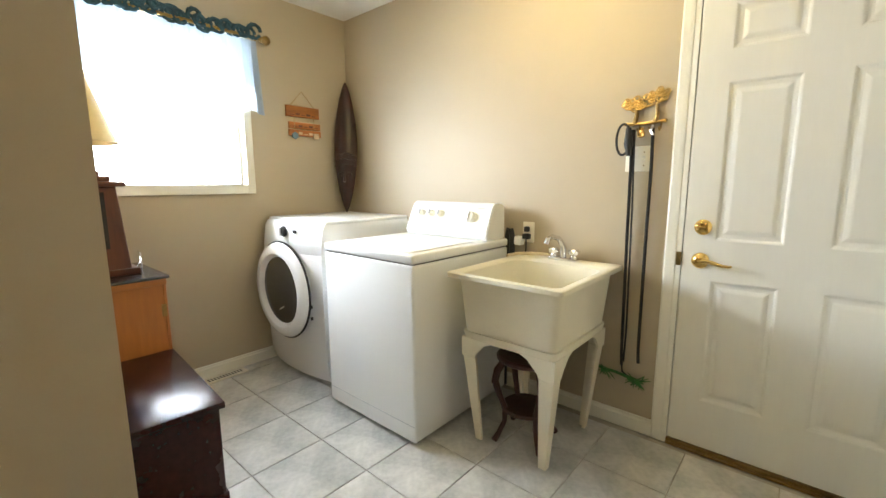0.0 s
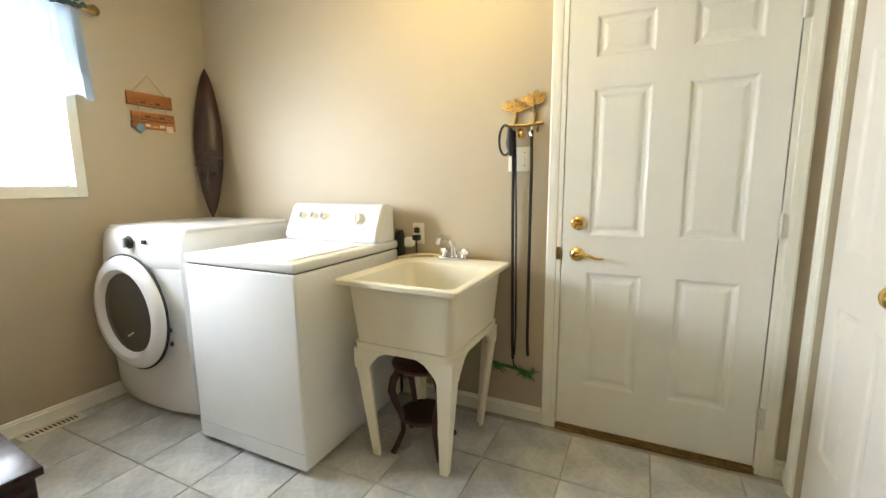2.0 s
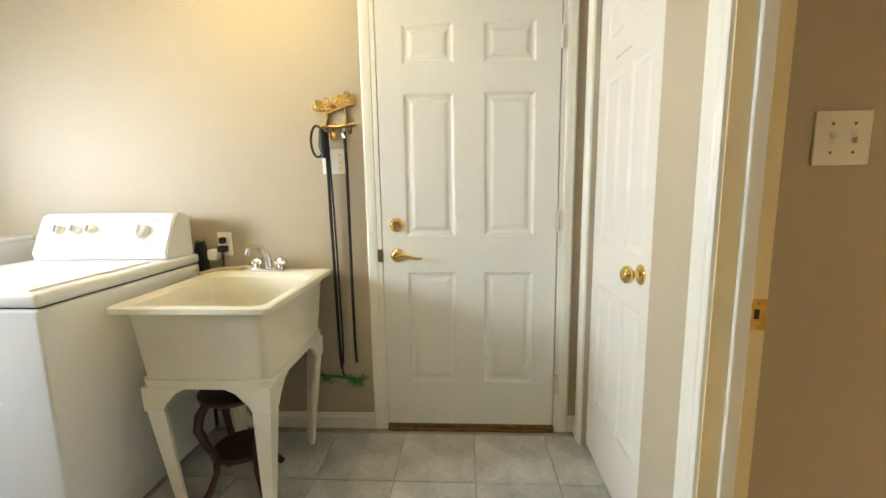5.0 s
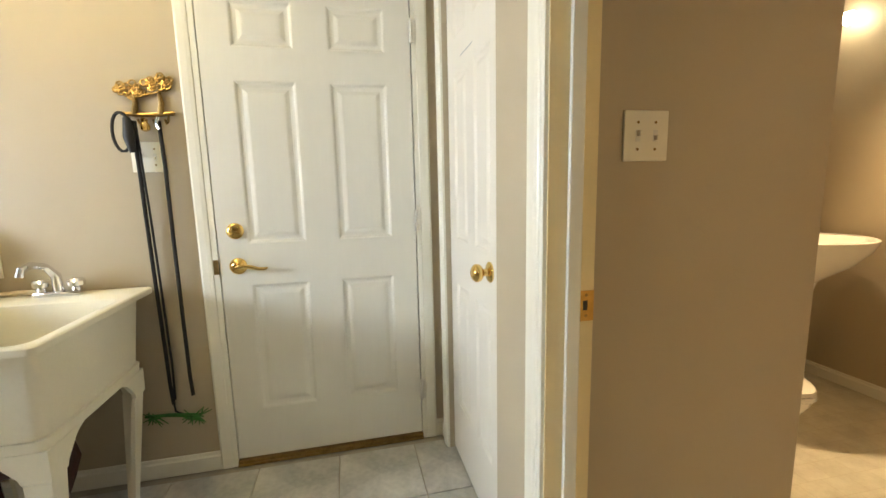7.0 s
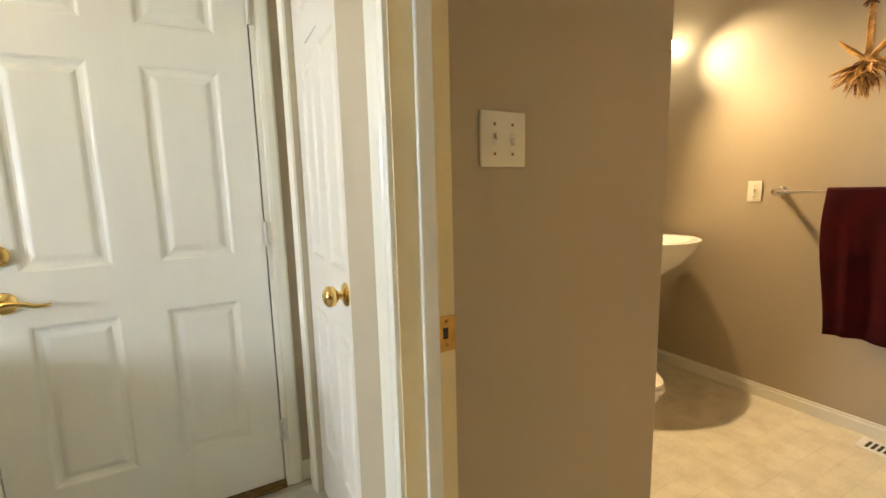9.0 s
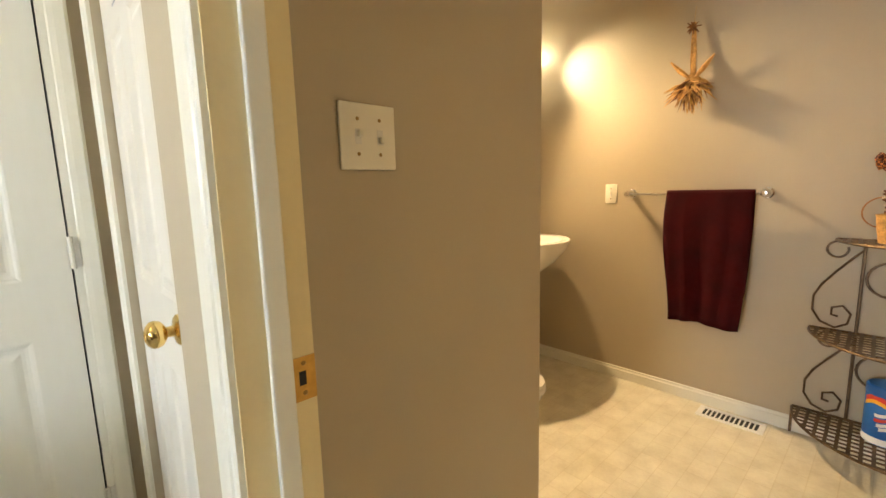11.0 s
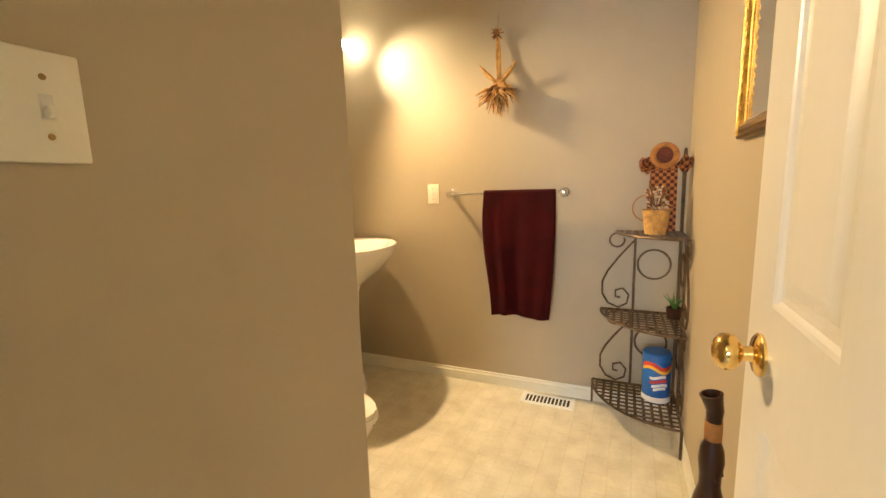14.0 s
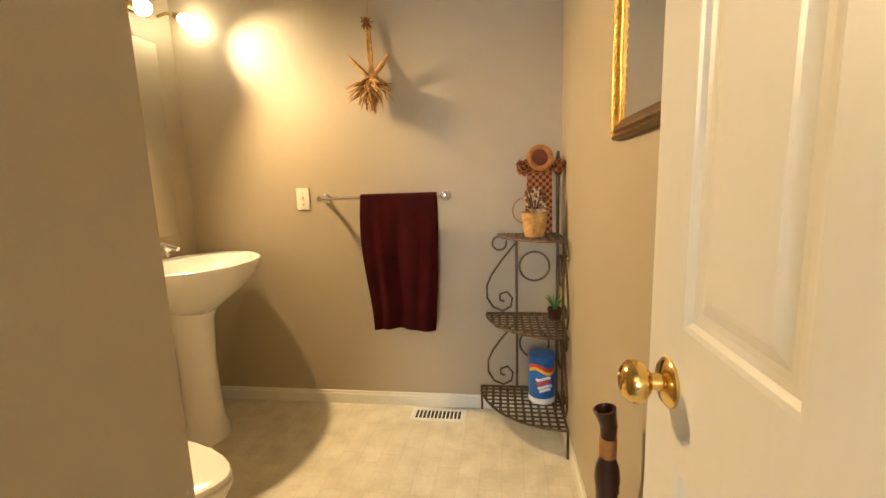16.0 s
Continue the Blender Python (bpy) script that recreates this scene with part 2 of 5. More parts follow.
def add_box(bm, x0, y0, z0, x1, y1, z1, bevel=0.0, seg=2):
    m = Matrix.Translation(((x0 + x1) / 2, (y0 + y1) / 2, (z0 + z1) / 2)) @ Matrix.Diagonal((abs(x1 - x0), abs(y1 - y0), abs(z1 - z0), 1))
    r = bmesh.ops.create_cube(bm, size=1, matrix=m)
    if bevel:
        es = list({e for v in r["verts"] for e in v.link_edges})
        bmesh.ops.bevel(bm, geom=es, offset=bevel, segments=seg, affect="EDGES", profile=0.5)
    return bm


def box(x0, y0, z0, x1, y1, z1, bevel=0.0, seg=2):
    return add_box(bmesh.new(), x0, y0, z0, x1, y1, z1, bevel, seg)


def boxes(*bs, bevel=0.0):
    bm = bmesh.new()
    for b in bs:
        add_box(bm, *b, bevel=bevel)
    return bm


def add_tube(bm, pts, r, n=8, closed=False):
    """A round bar along points; r is one radius or one for each point."""
    pts = [Vector(p) for p in pts]
    k = len(pts)
    rs = r if isinstance(r, (list, tuple)) else [r] * k
    rings = []
    up = None
    for i, p in enumerate(pts):
        a = pts[(i - 1) % k] if closed or i else p
        b = pts[(i + 1) % k] if closed or i < k - 1 else p
        d = (b - a).normalized()
        if up is None:
            up = Vector((0, 0, 1)) if abs(d.z) < 0.9 else Vector((1, 0, 0))
        s = d.cross(up).normalized()
        up = s.cross(d).normalized()
        rings.append([bm.verts.new(p + (s * math.cos(2 * math.pi * j / n) + up * math.sin(2 * math.pi * j / n)) * rs[i]) for j in range(n)])
    for i in range(k if closed else k - 1):
        a, b = rings[i], rings[(i + 1) % k]
        for j in range(n):
            bm.faces.new((a[j], a[(j + 1) % n], b[(j + 1) % n], b[j]))
    if not closed:
        bm.faces.new(rings[0])
        bm.faces.new(rings[-1])
    return bm


def tube(pts, r, n=8, closed=False):
    return add_tube(bmesh.new(), pts, r, n, closed)


def add_lathe(bm, profile, m=Matrix(), n=24, sx=1.0, sy=1.0):
    """Turns (radius, height) pairs round z, then moves the result by m."""
    rings = []
    for r, z in profile:
        rings.append([bm.verts.new(m @ Vector((sx * r * math.cos(2 * math.pi * j / n), sy * r * math.sin(2 * math.pi * j / n), z))) for j in range(n)])
    for a, b in zip(rings, rings[1:]):
        for j in range(n):
            bm.faces.new((a[j], a[(j + 1) % n], b[(j + 1) % n], b[j]))
    for ring, (r, z) in ((rings[0], profile[0]), (rings[-1], profile[-1])):
        if r > 1e-5:
            bm.faces.new(ring)
    bmesh.ops.remove_doubles(bm, verts=[v for q in rings for v in q], dist=1e-6)
    return bm


def lathe(profile, m=Matrix(), n=24, sx=1.0, sy=1.0):
    return add_lathe(bmesh.new(), profile, m, n, sx, sy)


def arc(c, r, a0, a1, n, u, v):
    u, v = Vector(u), Vector(v)
    return [Vector(c) + r * (math.cos(radians(a0 + (a1 - a0) * i / n)) * u + math.sin(radians(a0 + (a1 - a0) * i / n)) * v) for i in range(n + 1)]


def loft(rings, cap0=True, cap1=True):
    bm = bmesh.new()
    vs = [[bm.verts.new(p) for p in r] for r in rings]
    n = len(vs[0])
    for a, b in zip(vs, vs[1:]):
        for j in range(n):
            bm.faces.new((a[j], a[(j + 1) % n], b[(j + 1) % n], b[j]))
    if cap0:
        bm.faces.new(vs[0])
    if cap1:
        bm.faces.new(vs[-1])
    return bm


def rrect(cx, cy, z, hx, hy, r, n=5):
    """A rounded rectangle, level, as a ring of points."""
    out = []
    for sx, sy, a0 in ((1, 1, 0), (-1, 1, 90), (-1, -1, 180), (1, -1, 270)):
        for i in range(n + 1):
            a = radians(a0 + 90 * i / n)
            out.append(Vector((cx + sx * (hx - r) + r * math.cos(a), cy + sy * (hy - r) + r * math.sin(a), z)))
    return out


def moulded(parent, m, w, x0, z0, h, t, cols, rows, mat):
    """A panelled door slab. Its face is at local y = 0, looking towards -y; m places it. Each panel is a part."""
    bm = bmesh.new()
    xs = sorted({0.0, w, *[c for q in cols for c in q]})
    zs = sorted({z0, h, *[c for q in rows for c in q]})

    def quad(b, ps):
        b.faces.new([b.verts.new(m @ Vector(p)) for p in ps])
    for a, b in zip(xs, xs[1:]):
        for c, d in zip(zs, zs[1:]):
            if (a, b) in cols and (c, d) in rows:
                continue
            quad(bm, ((a, 0, c), (b, 0, c), (b, 0, d), (a, 0, d)))
    for ps in (((0, 0, z0), (0, t, z0), (0, t, h), (0, 0, h)), ((w, 0, z0), (w, t, z0), (w, t, h), (w, 0, h)), ((0, t, z0), (w, t, z0), (w, t, h), (0, t, h)),
               ((0, 0, z0), (w, 0, z0), (w, t, z0), (0, t, z0)), ((0, 0, h), (w, 0, h), (w, t, h), (0, t, h))):
        quad(bm, ps)
    bmesh.ops.remove_doubles(bm, verts=bm.verts, dist=1e-5)
    slab = part("slab", bm, mat, parent)
    for a, b in cols:
        for c, d in rows:
            rings = []
            for inset, dep in ((0, 0), (0.006, 0.002), (0.012, 0.006), (0.020, 0.0075), (0.028, 0.0075), (0.042, 0.003), (0.048, 0.002)):
                i = inset
                rings.append([m @ Vector(p) for p in ((a + i, dep, c + i), (b - i, dep, c + i), (b - i, dep, d - i), (a + i, dep, d - i))])
            part("panel", loft(rings, False, True), mat, slab)
    return slab


def board_profile(p0, p1, h, t, out, lip=0.02):
    """A skirting board from p0 to p1 on the floor, with a stepped, chamfered top; out is the way that it faces."""
    p0, p1, out = Vector(p0), Vector(p1), Vector(out)
    sect = ((0, 0), (t, 0), (t, h - lip), (t * 0.55, h - lip * 0.7), (t * 0.5, h - 0.004), (t * 0.3, h), (0, h))
    return loft([[p + out * a + Vector((0, 0, b)) for a, b in sect] for p in (p0, p1)])


def casing_bar(p0, p1, across, out, w=0.065, t=0.016):
    """A door casing with a stepped face. across points away from the opening, out into the room."""
    p0, p1, across, out = Vector(p0), Vector(p1), Vector(across), Vector(out)
    sect = ((0, 0), (0, t * 0.55), (0.006, t * 0.7), (0.016, t * 0.72), (0.020, t * 0.9), (0.034, t), (w - 0.008, t), (w, t * 0.7), (w, 0))
    return loft([[p + across * a + out * b for a, b in sect] for p in (p0, p1)])

# ---- structure ----
XL, YN, XC, XF, YR, YM, CH = -2.40, 3.012, 0.925, 3.275, 1.18, 3.155, 2.44
YS = 1.135          # the laundry's near wall, whose end stands at XE
XE, JY0, JY1 = -0.82, 1.225, 1.96
struct("floor", boxes((XL - 0.14, YS - 0.12, -0.12, 1.0, 3.15, -0.006), (-1.8, -1.6, -0.12, 1.0, YS - 0.12, -0.006)), GROUT, "sandy grey grout bed under stone tiles", "floor")
FLOOR = bpy.data.objects["floor"]
struct("floor_bathroom", box(1.0, 1.055, -0.12, 3.395, 3.31, 0.0), VINYL, "cream sheet vinyl with faint stone pattern", "floor")
struct("ceiling", boxes((XL - 0.14, YS - 0.12, CH, 1.025, 3.31, CH + 0.1), (-1.8, -1.6, CH, 1.025, YS - 0.12, CH + 0.1), (1.025, 1.055, CH, 3.395, 3.31, CH + 0.1)), CEIL, "white textured ceiling", "ceiling")
struct("wall_north", boxes((XL - 0.14, YN, 0, -0.025, YN + 0.14, CH), (0.838, YN, 0, 1.724, YN + 0.14, CH), (-0.025, YN, 2.06, 0.838, YN + 0.14, CH)), WALL, "taupe painted wall behind the washer", "wall")
WY0, WY1, WZ0, WZ1 = 1.20, 2.197, 1.212, 2.10
struct("wall_west", boxes((XL - 0.14, YS - 0.12, 0, XL, WY0, CH), (XL - 0.14, WY1, 0, XL, YN, CH), (XL - 0.14, WY0, 0, XL, WY1, WZ0), (XL - 0.14, WY0, WZ1, XL, WY1, CH)), WALL, "taupe painted wall with a window", "wall")
struct("wall_south", boxes((XL, YS - 0.32, 0, XE, YS, CH)), WALL, "taupe painted wall end beside the entry", "wall")
CY0, CY1 = 2.27, 2.895
struct("wall_closet", boxes((XC, CY1, 0, XC + 0.1, YN, CH), (XC, JY1 + 0.02, 0, XC + 0.1, CY0, CH), (XC, CY0, 2.05, XC + 0.1, CY1, CH), (XC, JY0 - 0.02, 2.05, XC + 0.1, JY1 + 0.02, CH), (XC, -1.6, 0, XC + 0.1, JY0 - 0.02, CH),
                            (XC + 0.1, 2.9, 0, 1.7, 2.93, CH)), WALL, "taupe painted wall with closet and bathroom doorways", "wall")
struct("wall_switch", boxes((XC + 0.111, 2.02, 0, 1.752, 2.12, CH), (1.652, 2.12, 0, 1.752, YM, CH)), WALL, "taupe painted bathroom wall with light switches", "wall")
struct("wall_mirror", box(1.752, YM, 0, 3.41, YM + 0.12, CH), WALL, "taupe painted wall behind the basin", "wall")
struct("wall_east", box(XF, YR - 0.12, 0, XF + 0.12, YM, CH), WALL, "taupe painted wall with towel rail", "wall")
struct("wall_bathroom_side", box(XC + 0.104, YR - 0.12, 0, XF, YR, CH), WALL, "taupe painted wall behind the open door", "wall")
struct("wall_hall", boxes((-1.7, -1.6, 0, XC, -1.5, CH), (-1.8, -1.6, 0, -1.7, YS - 0.32, CH)), WALL, "taupe painted hall wall", "wall")

# skirting boards
for name, p0, p1, out in (("baseboard_north", (XL, YN, 0), (-0.072, YN, 0), (0, -1, 0)), ("baseboard_north_end", (0.885, YN, 0), (XC, YN, 0), (0, -1, 0)),
                          ("baseboard_west", (XL, YS, 0), (XL, YN - 0.013, 0), (1, 0, 0)), ("baseboard_closet", (XC, 2.964, 0), (XC, YN - 0.013, 0), (-1, 0, 0)),
                          ("baseboard_east", (XF, YR, 0), (XF, YM, 0), (-1, 0, 0)), ("baseboard_side", (1.06, YR, 0), (XF - 0.013, YR, 0), (0, 1, 0)),
                          ("baseboard_mirror", (1.752, YM, 0), (XF - 0.013, YM, 0), (0, -1, 0))):
    struct(name, board_profile(p0, p1, 0.073 if p0[0] > 1 else 0.082, 0.012, out), TRIM, "white painted skirting board", "baseboard")

# the back door with its frame
d1 = thing("door_1", (0.4, YN, 0), "closed white six-panel door with brass lock and lever", "door", kind="structure")
moulded(d1, pose(0, 3.002, 0), 0.812, 0, 0.035, 2.035, 0.044, [(0.114, 0.345), (0.477, 0.707)], [(0.255, 0.808), (0.98, 1.622), (1.747, 1.918)], DOORW)
fr = part("frame", boxes((-0.023, 3.0, 0, -0.004, 3.12, 2.058), (0.817, 3.0, 0, 0.836, 3.12, 2.058), (-0.023, 3.0, 2.04, 0.836, 3.12, 2.058)), TRIM, d1)
part("gap", box(-0.02, 3.05, 0.03, 0.833, 3.06, 2.05), DARKGAP, d1)
part("casing", casing_bar((-0.008, YN, 0), (-0.008, YN, 2.05), (-1, 0, 0), (0, -1, 0)), TRIM, d1)
part("casing", casing_bar((0.82, YN, 0), (0.82, YN, 2.05), (1, 0, 0), (0, -1, 0)), TRIM, d1)
part("casing", casing_bar((-0.073, YN, 2.05), (0.885, YN, 2.05), (0, 0, 1), (0, -1, 0)), TRIM, d1)
thr = part("threshold", boxes((-0.006, 2.990, 0, 0.82, 3.05, 0.010), (-0.006, 2.998, 0.010, 0.82, 3.04, 0.026), bevel=0.003), OLDBRASS, d1, "dull brass threshold")
for z in (0.25, 1.05, 1.84):
    hg = part("hinge", boxes((0.806, 2.996, z - 0.045, 0.836, 2.9995, z + 0.045)), HINGE, d1)
    part("knuckle", tube([(0.817, 2.994, z - 0.047), (0.817, 2.994, z + 0.047)], 0.007), HINGE, hg, smooth=True)
TOY = Matrix.Rotation(radians(90), 4, "X")          # z of a lathe turned to -y
db = part("deadbolt", lathe([(0.033, 0), (0.033, 0.006), (0.028, 0.012), (0.02, 0.016), (0, 0.016)], Matrix.Translation((0.070, 3.002, 1.035)) @ TOY), BRASS, d1, "brass deadbolt", True)
part("thumbturn", box(0.057, 2.972, 1.030, 0.083, 2.987, 1.040, 0.003), BRASS, db)
lv = part("lever_handle", lathe([(0.034, 0), (0.034, 0.005), (0.028, 0.012), (0.014, 0.018), (0.012, 0.045), (0.016, 0.052), (0, 0.055)], Matrix.Translation((0.070, 3.002, 0.890)) @ TOY), BRASS, d1, "curved brass lever handle", True)
part("lever", tube([(0.070, 2.954, 0.890), (0.10, 2.953, 0.895), (0.13, 2.953, 0.890), (0.155, 2.954, 0.882), (0.178, 2.955, 0.881), (0.19, 2.956, 0.884)], [0.010, 0.009, 0.008, 0.007, 0.006, 0.004], 10), BRASS, lv, smooth=True)
part("latch_plate", box(-0.0235, 2.997, 0.86, -0.003, 2.9995, 0.92), OLDBRASS, d1)

# the closet door, in the wall that faces the window
d2 = thing("door_2", (XC + 0.03, 2.59, 0), "closed narrow white panelled closet door with brass knob", "door", kind="structure")
moulded(d2, pose(XC + 0.022, CY1 - 0.003, 0, 0, 0, -90), CY1 - CY0 - 0.006, 0, 0.012, 2.04, 0.035, [(0.09, 0.26), (0.345, 0.515)], [(0.26, 0.80), (0.98, 1.62), (1.745, 1.915)], DOORW2)
part("casing", casing_bar((XC, CY1, 0), (XC, CY1, 2.05), (0, 1, 0), (-1, 0, 0)), TRIM, d2)
# dark sheet across the opening, standing in for shade in the slab's gaps
part("jamb", box(XC + 0.06, CY0, 0, XC + 0.07, CY1, 2.05), DARKGAP, d2)
KN = [(0.033, 0), (0.033, 0.004), (0.027, 0.009), (0.012, 0.012), (0.011, 0.024), (0.017, 0.027), (0.026, 0.034), (0.029, 0.043), (0.0275, 0.052), (0.019, 0.060), (0.012, 0.0625), (0.011, 0.061), (0, 0.061)]
part("knob", lathe(KN, Matrix.Translation((XC + 0.022, 2.385, 0.925)) @ Matrix.Rotation(radians(-90), 4, "Y")), BRASS, d2, "polished brass knob", True)
part("scuff", boxes((XC + 0.0205, 2.55, 1.66, XC + 0.0215, 2.70, 1.664)), PRINT, d2)

# the bathroom doorway: frame, casings, and the door that stands open
d3 = thing("door_3", (1.05, 1.25, 0), "open white panelled bathroom door with brass knob", "door", kind="structure")
DX0, DW = 1.045, 0.735
moulded(d3, pose(DX0 + DW, 1.262, 0, 0, 0, 180), DW, 0, 0.012, 2.035, 0.035, [(0.106, 0.311), (0.405, 0.61)], [(0.25, 0.84), (1.023, 1.64), (1.75, 1.92)], DOORW2)
part("knob", lathe(KN, Matrix.Translation((1.705, 1.262, 0.939)) @ Matrix.Rotation(radians(-90), 4, "X")), BRASS, d3, "polished brass knob", True)
part("jamb", box(XC, JY1, 0, XC + 0.113, JY1 + 0.02, 2.05), JAMB, d3, "cream jamb")
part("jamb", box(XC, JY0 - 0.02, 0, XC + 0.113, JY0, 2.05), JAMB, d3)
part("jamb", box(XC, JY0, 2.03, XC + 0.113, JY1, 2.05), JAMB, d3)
part("stop", boxes((XC + 0.043, JY1 - 0.011, 0, XC + 0.076, JY1, 2.03), bevel=0.003), TRIM, d3)
part("stop", boxes((XC + 0.043, JY0, 0, XC + 0.076, JY0 + 0.011, 2.03), bevel=0.003), TRIM, d3)
part("casing", casing_bar((XC, JY1 + 0.004, 0), (XC, JY1 + 0.004, 2.04), (0, 1, 0), (-1, 0, 0), 0.076), TRIM, d3)
part("casing", casing_bar((XC, JY0 - 0.004, 0), (XC, JY0 - 0.004, 2.04), (0, -1, 0), (-1, 0, 0)), TRIM, d3)
part("casing", casing_bar((XC, JY0 - 0.07, 2.04), (XC, JY1 + 0.07, 2.04), (0, 0, 1), (-1, 0, 0)), TRIM, d3)
sp = part("strike_plate", boxes((1.002, JY1 - 0.0022, 0.893, 1.0375, JY1 - 0.0002, 0.962)), STRIKE, d3, "brass strike plate")
part("strike_hole", box(1.011, JY1 - 0.003, 0.918, 1.022, JY1 - 0.0024, 0.940), DARKGAP, sp)
for z in (0.905, 0.952):
    part("screw", lathe([(0.004, 0), (0.003, 0.0012), (0, 0.0013)], Matrix.Translation((1.019, JY1 - 0.0023, z)) @ TOY, 10), OLDBRASS, sp)

# the window
w1 = thing("window_1", (XL, 1.6, WZ0), "bright daylit window with white casing", "window", kind="structure")
part("casing", boxes((XL, WY1 - 0.004, WZ0 - 0.05, XL + 0.014, WY1 + 0.045, WZ1 + 0.05), bevel=0.003), TRIM, w1)
part("casing", boxes((XL, WY0 - 0.045, WZ0 - 0.05, XL + 0.014, WY0 + 0.004, WZ1 + 0.05), bevel=0.003), TRIM, w1)
part("sill", boxes((XL, WY0 + 0.005, WZ0 - 0.05, XL + 0.016, WY1 - 0.005, WZ0 + 0.004), (XL - 0.13, WY0, WZ0 - 0.004, XL + 0.016, WY1, WZ0 + 0.006), bevel=0.003), TRIM, w1)
part("casing", boxes((XL, WY0 + 0.005, WZ1 - 0.004, XL + 0.014, WY1 - 0.005, WZ1 + 0.05), bevel=0.003), TRIM, w1)
part("frame", boxes((XL - 0.11, WY0, WZ0, XL - 0.07, WY0 + 0.014, WZ1), (XL - 0.11, WY1 - 0.014, WZ0, XL - 0.07, WY1, WZ1), (XL - 0.11, WY0, WZ0, XL - 0.07, WY1, WZ0 + 0.014), (XL - 0.11, WY0, WZ1 - 0.035, XL - 0.07, WY1, WZ1)), WHITEPL, w1)
for a, b in ((WY0 + 0.014, WY1 - 0.014),):
    g = part("pane", box(XL - 0.095, a, WZ0 + 0.014, XL - 0.091, b, WZ1 - 0.035), GLASS, w1)
    g.visible_shadow = False
tagged(struct("backdrop", box(-7.05, -6, -2, -7.0, 9, 6), OUTSIDE, "white overcast daylight outside", "backdrop"))

# ---- laundry things ----


def washer():
    x0, x1, y0, y1, h = -1.540, -0.872, 2.185, 2.952, 0.915
    w = thing("washing_machine", ((x0 + x1) / 2, 2.6, 0), "white top-loading washing machine beside the laundry tub", "washing machine")
    part("body", box(x0, y0, 0.022, x1, y1, 0.868, 0.012, 3), ENAMEL, w, smooth=True)
    part("kick_line", box(x0 + 0.004, y0 - 0.0012, 0.105, x1 - 0.004, y0 + 0.002, 0.108), PRINT, w)
    part("seam", box(x0 + 0.010, y0 + 0.010, 0.866, x1 - 0.010, y1, 0.874), DARKGAP, w)
    top = part("top", box(x0 - 0.002, y0 - 0.003, 0.872, x1 + 0.002, y1, h, 0.012, 3), ENAMEL, w, smooth=True)
    part("lid", box(x0 + 0.05, y0 + 0.03, h - 0.004, x1 - 0.05, 2.70, h + 0.006, 0.004), ENAMEL, top)
    a, b = x0 + 0.03, x1 - 0.02
    prof = [(2.775, h - 0.002), (2.765, h + 0.03), (2.835, 1.095), (2.855, 1.112), (2.89, 1.115), (2.945, 1.10), (2.95, h - 0.002)]
    bm = loft([[Vector((x, y, z)) for y, z in prof] for x in (a, b)])
    bmesh.ops.bevel(bm, geom=bm.edges[:], offset=0.007, segments=2, affect="EDGES")
    con = part("console", bm, ENAMEL, w, "white sloping control console", True)
    n = Vector((0, -0.145, 0.07)).normalized()
    n = Vector((0, -0.92, 0.39))

    def on(x, z):
        return Vector((x, 2.765 + (z - h - 0.03) * 0.07 / 0.15, z))
    for x in (a + 0.105, a + 0.185, a + 0.255, b - 0.135):
        c = on(x, 1.045 if x < b - 0.2 else 1.035)
        big = x > b - 0.2
        m = Matrix.Translation(c) @ n.to_track_quat("Z", "Y").to_matrix().to_4x4()
        kk = 1.35 if big else 0.8
        k = part("dial", lathe([(0.030 * kk, -0.002), (0.030 * kk, 0.004), (0.024 * kk, 0.007), (0.022 * kk, 0.024), (0.018 * kk, 0.027), (0, 0.027)], m, 20), WHITEPL if big else IVORY, con, smooth=True)
        part("grip", box(-0.004, -0.018 * kk, 0.026, 0.004, 0.018 * kk, 0.034), PRINT if not big else WHITEPL, k).data.transform(Matrix.Translation(-ORG[w.name]) @ m @ Matrix.Translation(ORG[w.name]))
    for x, z, ww in ((a + 0.06, 1.085, 0.04), (a + 0.30, 1.085, 0.30), (a + 0.10, 0.985, 0.05), (a + 0.185, 0.985, 0.05), (a + 0.27, 0.985, 0.05), (a + 0.40, 1.00, 0.06), (b - 0.1, 0.985, 0.07), (b - 0.08, 1.085, 0.05)):
        c = on(x, z)
        part("print_line", loft([[c + Vector((dx, 0, 0)) + n * 0.0008 + Vector((0, 0.07 / 0.15 * dz, dz)) for dx, dz in ((-ww / 2, -0.003), (ww / 2, -0.003), (ww / 2, 0.003), (-ww / 2, 0.003))]], True, False), PRINT, con)
    for x in (x0 + 0.05, x1 - 0.05):
        for y in (y0 + 0.05, y1 - 0.05):
            part("foot", lathe([(0.022, 0), (0.022, 0.01), (0.012, 0.014), (0.012, 0.03)], Matrix.Translation((x, y, 0)), 12), BLACK, w)


